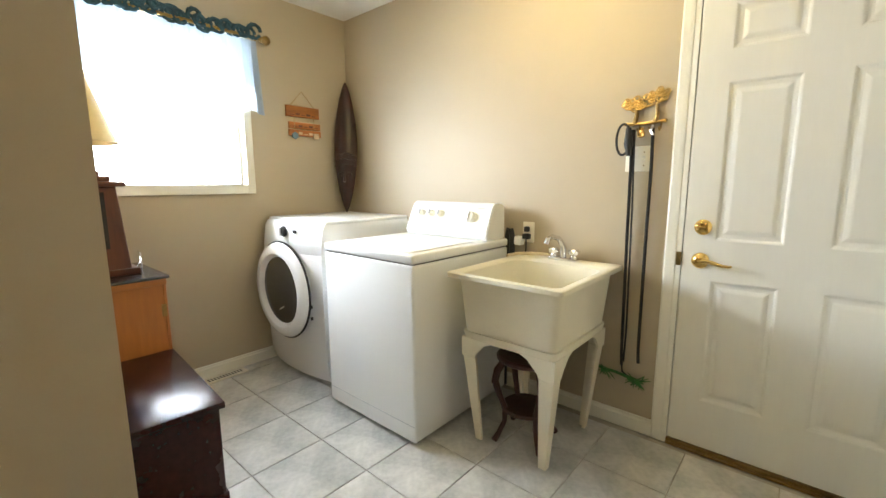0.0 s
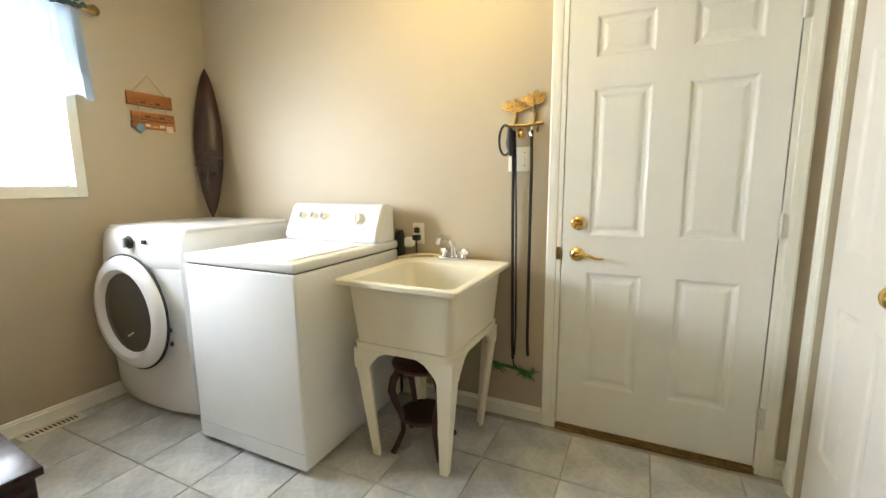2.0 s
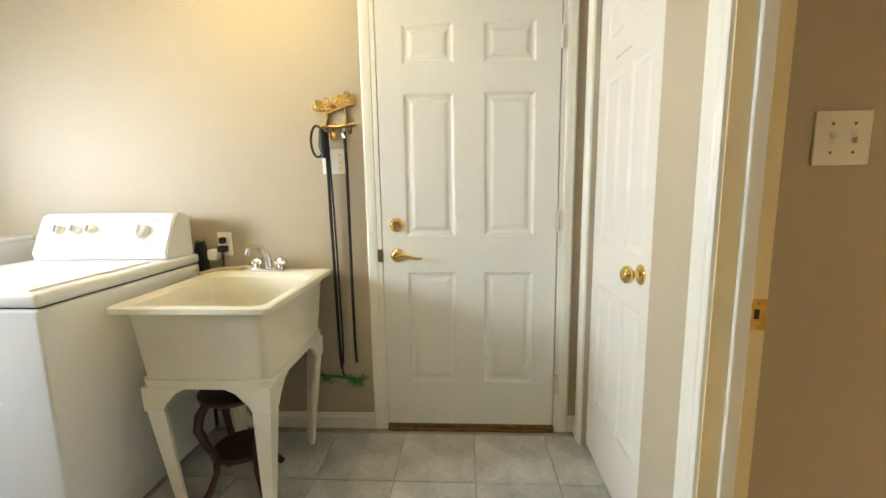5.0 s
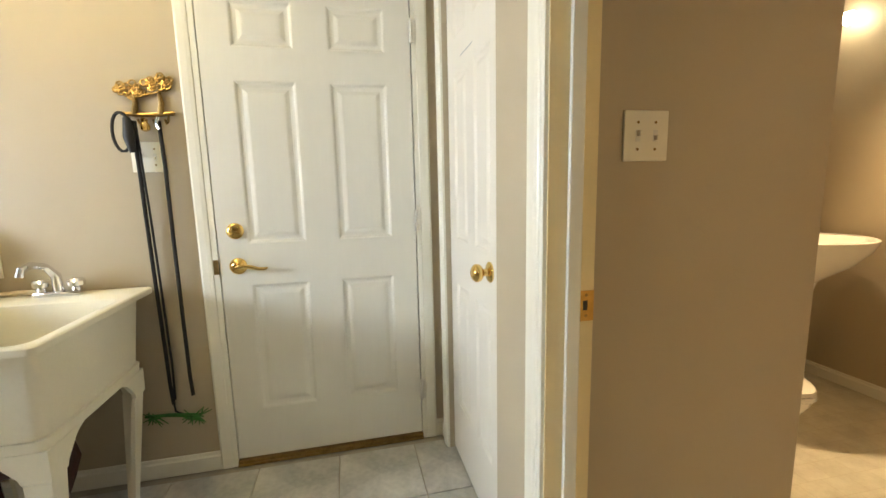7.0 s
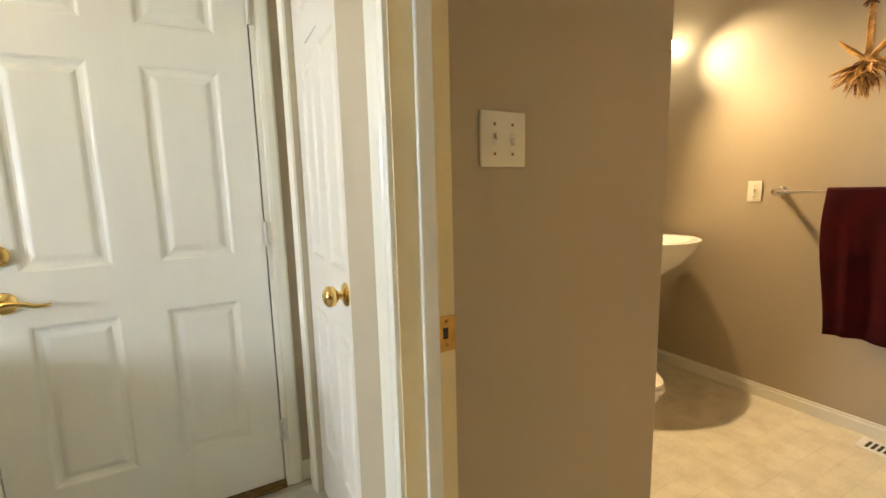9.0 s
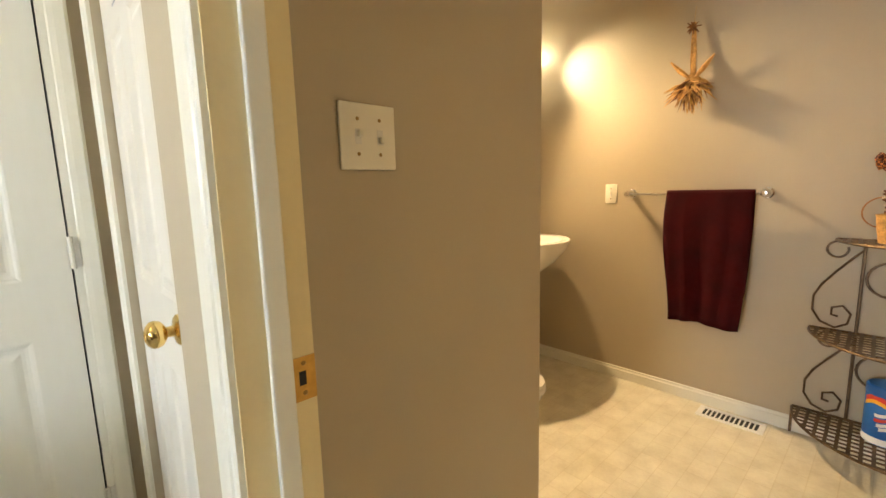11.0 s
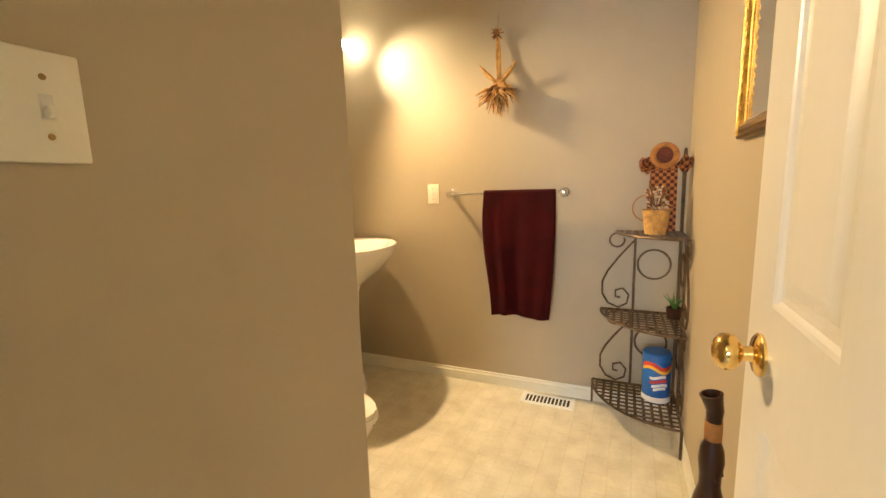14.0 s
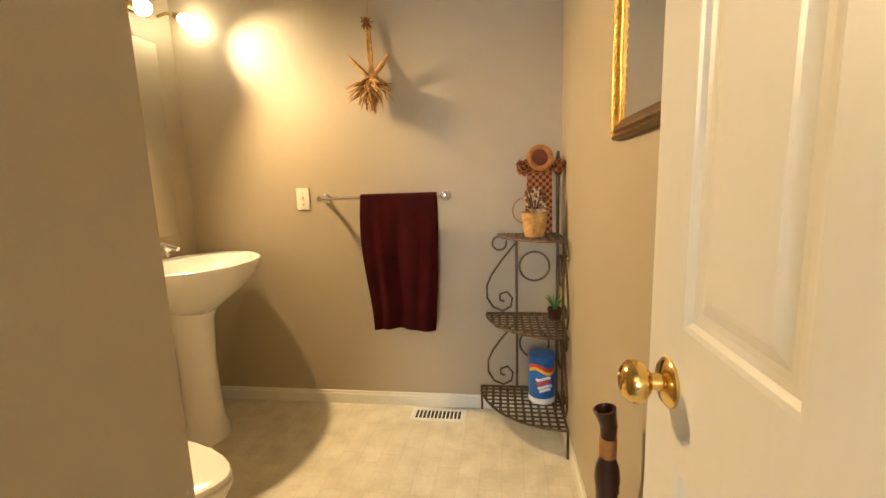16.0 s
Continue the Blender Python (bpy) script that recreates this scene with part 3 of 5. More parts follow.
def dryer():
    x0, x1, yb, h = -2.372, -1.690, 2.965, 1.008
    d = thing("dryer", ((x0 + x1) / 2, 2.6, 0), "white front-loading dryer with round glass door", "dryer")
    xc = (x0 + x1) / 2

    def ring(z, dy=0.0, ins=0.0):
        front = []
        for i in range(13):
            u = -1 + i / 6
            front.append(Vector((xc + (x1 - xc - ins) * u, 2.262 + dy - 0.045 * (1 - u * u) + ins, z)))
        return front + [Vector((x1 - ins, yb - ins, z)), Vector((x0 + ins, yb - ins, z))]
    part("body", loft([ring(0.03, 0.03), ring(0.10, 0.012), ring(0.40), ring(0.80), ring(0.81, 0.004), ring(0.82), ring(0.955, 0.018), ring(0.985, 0.03, 0.004), ring(0.995, 0.04, 0.012)]), ENAMEL, d, smooth=True)
    part("plinth", loft([ring(0.0, 0.07, 0.02), ring(0.035, 0.07, 0.02)]), BLACK, d)
    part("top", box(x0, 2.307, 0.985, x1, yb, h, 0.012, 3), ENAMEL, d, smooth=True)
    c = Vector((xc - 0.012, 2.200, 0.568))
    m = Matrix.Translation(c) @ TOY
    ringm = part("door", lathe([(0.295, -0.02), (0.300, 0.004), (0.290, 0.022), (0.262, 0.036), (0.232, 0.036), (0.214, 0.020), (0.207, 0.004)], m, 48), ENAMEL, d, "round white dryer door ring", True)
    part("glass", lathe([(0.212, 0.010), (0.20, 0.004), (0.16, -0.004), (0.10, -0.008), (0, -0.009)], m, 40), DRUMGLASS, ringm, "dark glass bowl", True)
    part("drum_ring", lathe([(0.150, -0.003), (0.146, 0.001), (0.125, 0.001), (0.121, -0.005)], m @ Matrix.Translation((0.03, 0.03, 0)), 36), GREYPL, ringm, "grey inner drum ring", True)
    part("seal", lathe([(0.306, -0.012), (0.309, -0.002), (0.303, 0.0)], m, 48), DARKGAP, d, smooth=True)
    part("baffle", tube([c + Vector((-0.03, -0.002, -0.13)), c + Vector((0.03, -0.002, -0.10))], 0.010), CHROME, ringm, smooth=True)
    for z in (0.50, 0.43):
        part("latch", box(xc + 0.283, 2.208, z, xc + 0.292, 2.220, z + 0.018), DARKGAP, ringm)
    km = Matrix.Translation((xc + 0.005, 2.226, 0.935)) @ TOY
    kb = part("dial", lathe([(0.034, 0), (0.034, 0.006), (0.026, 0.010), (0.024, 0.022), (0, 0.024)], km, 24), BLACK, d, "dark dial", True)
    part("grip", box(xc + 0.000, 2.194, 0.910, xc + 0.010, 2.204, 0.960), GREYPL, kb)
    part("display", box(xc + 0.105, 2.224, 0.930, xc + 0.135, 2.234, 0.950), BLACK, d)
    for i in range(3):
        part("print_line", box(xc - 0.22 + 0.05 * i, 2.272, 0.90 - 0.01 * i, xc - 0.19 + 0.05 * i, 2.2745, 0.903 - 0.01 * i), PRINT, d)


def laundry_tub():
    x0, x1, y0, y1, h = -0.810, -0.248, 2.332, 3.000, 0.830
    xc, yc = (x0 + x1) / 2, (y0 + y1) / 2
    s = thing("laundry_tub", (xc, yc, 0), "cream plastic laundry tub on four tapered legs", "sink")
    hx, hy = (x1 - x0) / 2, (y1 - y0) / 2
    by = yc - 0.012

    def R(z, a, b, r, dy=0.0):
        return rrect(xc, yc + dy, z, a, b, r)
    part("basin", loft([R(0.545, hx - 0.062, hy - 0.075, 0.03), R(0.552, hx - 0.055, hy - 0.068, 0.03), R(h - 0.045, hx - 0.035, hy - 0.048, 0.03), R(h - 0.028, hx - 0.03, hy - 0.043, 0.03), R(h - 0.022, hx, hy, 0.02), R(h - 0.004, hx, hy, 0.02),
                        R(h, hx - 0.004, hy - 0.004, 0.02), R(h, hx - 0.030, hy - 0.07, 0.04, -0.045), R(h - 0.012, hx - 0.045, hy - 0.09, 0.04, -0.045), R(0.56, hx - 0.10, hy - 0.14, 0.05, -0.03), R(0.545, hx - 0.14, hy - 0.18, 0.05, -0.03)]), TUB, s, "cream moulded basin", True)
    part("drain", lathe([(0.035, 0.546), (0.035, 0.549), (0.02, 0.547), (0, 0.546)], Matrix.Translation((xc, yc, 0))), CHROME, s)
    fx, fy = hx - 0.050, hy - 0.063
    part("band", loft([R(0.515, fx, fy, 0.03), R(0.550, fx + 0.004, fy + 0.004, 0.03), R(0.550, fx - 0.02, fy - 0.02, 0.02), R(0.515, fx - 0.02, fy - 0.02, 0.02), R(0.5151, fx - 0.001, fy - 0.001, 0.03)], False, False), TUB, s, smooth=True)
    for sx in (-1, 1):
        for sy in (-1, 1):
            cx, cy = xc + sx * fx, yc + sy * fy

            def sect(z, a, o=0.0):
                p = [(0, 0), (-a, 0), (-a, -0.014), (-0.016, -0.016), (-0.014, -a), (0, -a)]
                return [Vector((cx + sx * (q[0] + o), cy + sy * (q[1] + o), z)) for q in p]
            part("leg", loft([sect(0.0, 0.034, -0.045), sect(0.02, 0.036, -0.044), sect(0.425, 0.066, -0.004), sect(0.430, 0.070, 0.001), sect(0.45, 0.078, 0.002), sect(0.50, 0.125, 0.003), sect(0.520, 0.17, 0.003)]), TUB, s)
    fau = part("faucet", boxes((xc - 0.075, y1 - 0.085, h, xc + 0.075, y1 - 0.035, h + 0.018), bevel=0.006), CHROME, s, "chrome two-handle faucet", True)
    part("spout", tube([(xc, y1 - 0.06, h + 0.01), (xc - 0.002, y1 - 0.065, h + 0.075), (xc - 0.01, y1 - 0.10, h + 0.115), (xc - 0.02, y1 - 0.15, h + 0.13), (xc - 0.028, y1 - 0.185, h + 0.118), (xc - 0.03, y1 - 0.192, h + 0.095)], [0.018, 0.016, 0.013, 0.012, 0.013, 0.014], 12), CHROME, fau, smooth=True)
    for sx in (-1, 1):
        part("handle", lathe([(0.016, 0.01), (0.016, 0.025), (0.013, 0.03), (0.026, 0.036), (0.029, 0.052), (0.021, 0.062), (0, 0.064)], Matrix.Translation((xc + sx * 0.055, y1 - 0.06, h)), 16), CHROME, fau, smooth=True)
    part("hose", tube([(xc - 0.06, y1 - 0.05, h + 0.012), (xc - 0.13, y1 - 0.03, h + 0.014), (xc - 0.20, y1 - 0.03, h + 0.010), (xc - 0.26, y1 - 0.06, h + 0.008), (xc - 0.29, y1 - 0.14, h + 0.004)], 0.009), HOSE, s, "beige hose", True)


def outlet_plate(name, m, gang, toggles, label, category):
    """A wall plate; local y = 0 is the wall, the plate looks towards -y."""
    w = 0.07 if gang == 1 else 0.116
    o = m.translation
    p = thing(name, o, label, category, "wall plates")

    def put(nm, bm, mat, par, sm=False):
        bmesh.ops.transform(bm, verts=bm.verts, matrix=m)
        return part(nm, bm, mat, par, smooth=sm)
    put("plate", box(-w / 2, -0.007, -0.057, w / 2, 0, 0.057, 0.003), IVORY, p, True)
    for i in range(gang):
        x = 0 if gang == 1 else (-0.023, 0.023)[i]
        if toggles:
            put("toggle_slot", box(x - 0.006, -0.0078, -0.013, x + 0.006, -0.0071, 0.013), HINGE, p)
            put("toggle", box(x - 0.004, -0.018, -0.001 if i == 0 else -0.011, x + 0.004, -0.007, 0.011 if i == 0 else 0.001, 0.002), IVORY, p)
            for z in (-0.03, 0.03):
                put("screw", lathe([(0.0035, 0), (0.003, 0.001), (0, 0.0012)], Matrix.Translation((x, -0.007, z)) @ TOY, 10), OLDBRASS, p)
        else:
            for z in (-0.02, 0.02):
                r = put("receptacle", box(x - 0.016, -0.0085, z - 0.013, x + 0.016, -0.007, z + 0.013, 0.003), IVORY, p)
                for dx in (-0.006, 0.006):
                    put("slot", box(x + dx - 0.001, -0.0088, z - 0.004, x + dx + 0.001, -0.0086, z + 0.005), DARKGAP, r)
    return p


washer()
dryer()
laundry_tub()
outlet_plate("switch_plate", pose(1.196, 2.02, 1.300), 2, True, "ivory double light switch on taupe wall", "light switch")
outlet_plate("switch_plate", pose(-0.212, YN, 1.332), 2, True, "ivory double light switch behind hanging leashes", "light switch")
outlet_plate("wall_outlet", pose(-0.772, YN, 0.952), 1, False, "ivory power outlet above the tub", "outlet")
outlet_plate("switch_plate", pose(XF, 2.509, 1.150, 0, 0, -90), 1, True, "ivory single light switch beside the towel rail", "light switch")


def curtain():
    c = thing("curtain", (-2.31, 1.6, 2.1), "sheer white-blue valance with dark teal ruffle on a brass rod", "curtain")
    part("rod", tube([(-2.315, 1.15, 2.125), (-2.315, 2.31, 2.125)], 0.011), OLDBRASS, c, smooth=True)
    part("finial", lathe([(0.011, 0), (0.02, 0.008), (0.012, 0.014), (0.022, 0.024), (0.030, 0.042), (0.024, 0.060), (0.010, 0.070), (0, 0.072)], Matrix.Translation((-2.315, 2.295, 2.125)) @ Matrix.Rotation(radians(-90), 4, "X"), 18), OLDBRASS, c, "brass finial", True)
    part("bracket", tube([(XL, 2.27, 2.10), (-2.35, 2.27, 2.10), (-2.315, 2.27, 2.113)], 0.006), OLDBRASS, c, smooth=True)

    def cloth(z_top, z_bot, amp, waves, seed, ny=160, nz=10, flare=0.0, y1=2.27):
        bm = bmesh.new()
        rnd = random.Random(seed)
        ph = [rnd.uniform(0, 6) for _ in range(4)]
        rows = []
        for j in range(nz + 1):
            v = j / nz
            row = []
            for i in range(ny + 1):
                u = i / ny
                y = 1.17 + (y1 - 1.17) * u + flare * v * (u - 0.5)
                w = math.sin(waves * u * 6.283 + ph[0]) + 0.5 * math.sin(waves * 1.7 * u * 6.283 + ph[1]) + 0.35 * math.sin(waves * 0.43 * u * 6.283 + ph[2])
                drop = 0.018 * math.sin(5 * u * 6.283 + ph[3]) * v
                row.append(bm.verts.new((-2.318 + amp * w * (0.4 + 0.6 * v), y, z_top + (z_bot - z_top) * v + drop)))
            rows.append(row)
        for a, b in zip(rows, rows[1:]):
            for i in range(ny):
                bm.faces.new((a[i], a[i + 1], b[i + 1], b[i]))
        return bm
    part("valance", cloth(2.105, 1.665, 0.012, 17, 3, flare=0.05), SHEER, c, "sheer white cloth with soft folds", True)
    part("valance_fold", cloth(2.10, 1.80, 0.010, 9, 8, flare=0.02), SHEER, c, "second sheer layer", True)
    rnd = random.Random(5)
    for i in range(46):
        y = 1.17 + 1.09 * i / 45
        z = 2.135 + rnd.uniform(-0.02, 0.012)
        pts = arc((-2.312 + rnd.uniform(-0.012, 0.012), y, z + 0.012), rnd.uniform(0.018, 0.042), 0, 330, 9, (0, 1, 0.2 * rnd.uniform(-1, 1)), (0.35 * rnd.uniform(-1, 1), 0, 1))
        part("ruffle", tube(pts, [rnd.uniform(0.008, 0.015) for _ in pts], 6), TEALCLOTH, c, "dark teal gathered ruffle", True)


def hanging_sign():
    s = thing("hanging_sign", (XL + 0.01, 2.62, 1.68), "small orange wooden slat sign hung by twine", "sign")
    x = XL + 0.002
    for z0, z1, a, b, mat in ((1.715, 1.790, 2.488, 2.748, ORANGEWOOD), (1.635, 1.680, 2.505, 2.755, ORANGEWOOD), (1.585, 1.630, 2.503, 2.757, ORANGEWOOD)):
        bd = part("board", box(x, a, z0, x + 0.014, b, z1, 0.003), mat, s)
        for k in range(5):
            part("lettering_bar", box(x + 0.0142, a + 0.03 + 0.042 * k, z0 + 0.012, x + 0.0152, a + 0.06 + 0.042 * k, z0 + 0.017 + 0.010 * (k % 2)), PINEDK if z0 > 1.6 else CREAMWOOD, bd)
    part("cord", tube([(x + 0.006, 2.525, 1.79), (x + 0.004, 2.618, 1.893), (x + 0.006, 2.712, 1.79)], 0.0022, 6), TWINE, s)
    for y in (2.545, 2.70):
        part("cord", tube([(x + 0.016, y, 1.72), (x + 0.016, y, 1.62)], 0.002, 6), TWINE, s)
    part("plaque", lathe([(0.026, 0), (0.026, 0.008), (0, 0.008)], Matrix.Translation((x + 0.015, 2.545, 1.585)) @ Matrix.Rotation(radians(90), 4, "Y"), 6), BLUEGREY, s, "blue-grey painted plaque")
    part("plaque", box(x + 0.0145, 2.69, 1.57, x + 0.022, 2.735, 1.61, 0.002), CREAMWOOD, s, "cream painted plaque")
    s.location.z -= 0.025


def carved_shield():
    m = Matrix.Translation((-2.245, 2.862, 1.0115)) @ Matrix.Rotation(radians(42), 4, "Z") @ Matrix.Rotation(radians(-6.0), 4, "X")
    rings = []
    for i in range(25):
        v = i / 24
        w = 0.004 + 0.080 * math.sin(math.pi * min(1, v * 1.0)) ** 0.72 * (1.04 - 0.12 * abs(v - 0.52))
        z = 0.965 * v
        rings.append([m @ Vector((w * a, -0.055 * w / 0.1 * b - 0.002, z)) for a, b in ((-1, 0), (-0.82, 0.45), (-0.5, 0.8), (-0.2, 0.97), (0, 1.06), (0.2, 0.97), (0.5, 0.8), (0.82, 0.45), (1, 0), (0.5, -0.12), (-0.5, -0.12))])
    bm = loft(rings)
    for z in (0.36, 0.40, 0.44):
        add_tube(bm, [m @ Vector((0.085 * u, -0.050 * (1 - u * u) ** 0.5 - 0.003, z - 0.02 * abs(u))) for u in (-0.95, -0.7, -0.35, 0, 0.35, 0.7, 0.95)], 0.005, 6)
    for sx in (-1, 1):
        add_tube(bm, arc(m @ Vector((0.035 * sx, -0.052, 0.28)), 0.018, 0, 360, 12, m.to_3x3() @ Vector((1, 0, 0)), m.to_3x3() @ Vector((0, 0, 1))), 0.004, 6)
    add_tube(bm, [m @ Vector((0, -0.058, 0.30)), m @ Vector((0, -0.066, 0.22))], [0.005, 0.012], 8)
    solo("carved_shield", bm, EBONY, (-2.245, 2.862, 1.01), "tall dark carved wooden shield standing on the dryer", "carving", True)


def hook_rack():
    h = thing("hook_rack", (-0.19, YN, 1.5), "antique brass tree-shaped hook rack on the wall", "hook rack")
    y = YN - 0.008
    bm = bmesh.new()
    rnd = random.Random(2)
    for cx, cz, n in ((-0.245, 1.578, 26), (-0.148, 1.604, 34)):
        for i in range(n):
            a, r = rnd.uniform(0, 6.28), rnd.uniform(0, 1) ** 0.5
            p = (cx + 0.045 * r * math.cos(a), y - rnd.uniform(0, 0.008), cz + 0.026 * r * math.sin(a))
            add_tube(bm, arc(p, rnd.uniform(0.008, 0.013), 0, 360, 8, (1, 0, 0), (0, 0.3, 1)), 0.0035, 5)
    part("foliage", bm, OLDBRASS, h, "openwork brass leaves", True)
    part("branch", tube([(-0.285, y, 1.56), (-0.2, y - 0.006, 1.558), (-0.11, y, 1.583)], [0.003, 0.004, 0.003]), OLDBRASS, h, smooth=True)
    for cx in (-0.238, -0.150):
        part("trunk", tube([(cx, y, 1.57), (cx + 0.006, y - 0.003, 1.53), (cx - 0.002, y - 0.002, 1.49)], [0.007, 0.009, 0.012]), OLDBRASS, h, smooth=True)
    part("base_bar", tube([(-0.285, y, 1.492), (-0.2, y - 0.002, 1.487), (-0.105, y, 1.495)], 0.008), OLDBRASS, h, smooth=True)
    for x in (-0.262, -0.215, -0.165, -0.125):
        part("hook", tube([(x, y, 1.487), (x, y - 0.012, 1.46), (x, y - 0.03, 1.452), (x, y - 0.04, 1.466)], 0.004, 6), OLDBRASS, h, smooth=True)
    part("figure", lathe([(0.004, 0), (0.016, 0.006), (0.018, 0.02), (0.010, 0.034), (0.012, 0.044), (0, 0.05)], Matrix.Translation((-0.205, y - 0.012, 1.425)), 10), BRASS, h, "small brass ornament", True)


def leash(name, x, x2, z1, loop, label):
    ls = thing(name, (x, YN - 0.03, 1.45), label, "dog leash", "leashes on the hook rack")
    y = YN - 0.042
    bm = tube([(x, y, 1.462), (x + 0.003, y + 0.004, 1.30), (x + (x2 - x) * 0.35, y + 0.012, 1.0), (x + (x2 - x) * 0.75, y + 0.016, 0.65), (x2, y + 0.02, z1 + 0.08), (x2 + 0.004, y + 0.02, z1)], 0.0075, 8)
    part("strap", bm, LEASH, ls, smooth=True)
    if loop:
        part("loop", tube([(x - 0.035 + 0.030 * math.cos(a), y - 0.006, 1.42 + 0.07 * math.sin(a)) for a in [6.2832 * i / 18 for i in range(18)]], 0.0055, 6, True), LEASH, ls, smooth=True)
        part("grip", tube([(x - 0.012, y - 0.01, 1.47), (x - 0.008, y - 0.016, 1.40), (x - 0.004, y - 0.012, 1.345)], [0.012, 0.020, 0.010], 10), BLACK, ls, smooth=True)
        part("strap", tube([(x + 0.012, y - 0.004, 1.46), (x + 0.022, y, 1.1), (x2 + 0.016, y + 0.02, 0.5), (x2 + 0.012, y + 0.02, z1 + 0.02)], 0.0045, 6), LEASH, ls, smooth=True)
    else:
        part("clasp", tube([(x, y - 0.002, 1.475), (x - 0.006, y - 0.006, 1.45), (x + 0.004, y - 0.006, 1.43)], 0.006, 8), CHROME, ls, smooth=True)


def green_brush():
    g = thing("green_brush", (-0.22, YN - 0.03, 0.27), "small green plastic fibre brush hanging at the leash end", "brush")
    rnd = random.Random(9)
    for cx, cz, n, w in ((-0.30, 0.285, 26, 0.035), (-0.145, 0.272, 50, 0.042)):
        bm = bmesh.new()
        for i in range(n):
            a = rnd.uniform(0, 6.28)
            q = Vector((cx + rnd.uniform(-w, w) * 0.5, YN - 0.03, cz))
            e = q + Vector((rnd.uniform(-w, w), rnd.uniform(-0.022, 0.022), rnd.uniform(-0.038, 0.026)))
            add_tube(bm, [q, e], [0.004, 0.0018], 4)
        part("bristles", bm, GREEN, g, "green fibres")
    part("handle", tube([(-0.33, YN - 0.028, 0.292), (-0.24, YN - 0.03, 0.288), (-0.15, YN - 0.03, 0.275)], [0.006, 0.008, 0.009]), GREEN, g, smooth=True)
    part("tie", tube([(-0.222, YN - 0.024, 0.335), (-0.218, YN - 0.026, 0.30), (-0.19, YN - 0.028, 0.282)], 0.004, 6), LEASH, g)


def plug_in():
    p = thing("plug", (-0.78, YN - 0.02, 0.95), "black and white plugs with cords in the outlet", "plug")
    part("black_plug", box(-0.792, YN - 0.045, 0.915, -0.752, YN - 0.009, 0.945, 0.006), BLACK, p, smooth=True)
    part("black_plug", box(-0.788, YN - 0.035, 0.955, -0.760, YN - 0.009, 0.985, 0.006), BLACK, p, smooth=True)
    part("white_plug", box(-0.835, YN - 0.06, 0.88, -0.79, YN - 0.012, 0.93, 0.008), WHITEPL, p, "white plug", True)
    part("cord", tube([(-0.77, YN - 0.035, 0.915), (-0.772, YN - 0.03, 0.86), (-0.80, YN - 0.025, 0.7), (-0.82, YN - 0.025, 0.4)], 0.004, 6), BLACK, p, smooth=True)


def black_hose():
    solo("drain_hose", tube([(-0.892, 2.975, 0.02), (-0.892, 2.975, 0.50), (-0.890, 2.975, 0.92), (-0.880, 2.972, 0.965), (-0.866, 2.970, 0.965), (-0.856, 2.972, 0.92), (-0.855, 2.975, 0.60), (-0.856, 2.975, 0.40)], 0.016, 12), BLACK, (-0.875, 2.975, 0), "black corrugated drain hose behind the washing machine", "hose", True)


def stool():
    s = thing("plant_stool", (-0.535, 2.605, 0), "small dark red wooden stool with curved legs under the tub", "stool")
    cx, cy = -0.535, 2.605
    part("top", lathe([(0.0, 0.40), (0.135, 0.40), (0.145, 0.408), (0.145, 0.420), (0.135, 0.428), (0, 0.428)], Matrix.Translation((cx, cy, 0)), 32), DARKRED, s, smooth=True)
    part("lower_shelf", lathe([(0.0, 0.150), (0.112, 0.150), (0.120, 0.156), (0.112, 0.168), (0, 0.168)], Matrix.Translation((cx, cy, 0)), 24), EBONY, s, smooth=True)
    for k in range(4):
        a = radians(45 + 90 * k + 8)
        pts = [(0.105, 0.405), (0.135, 0.36), (0.145, 0.31), (0.125, 0.24), (0.098, 0.17), (0.098, 0.10), (0.125, 0.04), (0.145, 0.006)]
        part("leg", tube([(cx + 1.1 * r * math.cos(a), cy + 1.1 * r * math.sin(a), z) for r, z in pts], [0.017, 0.019, 0.018, 0.015, 0.013, 0.012, 0.013, 0.015], 8), DARKRED, s, smooth=True)


def low_outlet():
    outlet_plate("wall_outlet", pose(-0.62, YN, 0.40), 1, False, "ivory power outlet low behind the tub", "outlet")


def chest():
    c = thing("storage_chest", (-1.55, 1.28, 0), "low glossy dark mahogany chest before the cabinet", "chest")
    R = Matrix.Translation((-1.172, 1.522, 0)) @ Matrix.Rotation(radians(-4.0), 4, "Z") @ Matrix.Translation((1.172, -1.522, 0))

    def put(n, bm, mat, par, lab="", sm=False):
        bmesh.ops.transform(bm, verts=bm.verts, matrix=R)
        return part(n, bm, mat, par, lab, sm)
    x0, x1, y0, y1 = -1.88, -1.178, 1.18, 1.470
    put("carcass", box(x0, y0, 0.03, x1, y1, 0.404, 0.004), MAHOG, c)
    put("top", box(x0 - 0.01, y0 - 0.005, 0.404, x1 + 0.018, y1 + 0.017, 0.430, 0.005), MAHOG, c, "glossy mahogany top", True)
    put("plinth", box(x0, y0, 0.0, x1 + 0.008, y1 + 0.008, 0.06, 0.004), MAHOG, c)
    put("door", box(x0 + 0.03, y1, 0.08, (x0 + x1) / 2 - 0.002, y1 + 0.008, 0.39, 0.002), MAHOG, c)
    put("door", box((x0 + x1) / 2 + 0.002, y1, 0.08, x1 - 0.03, y1 + 0.008, 0.39, 0.002), MAHOG, c)


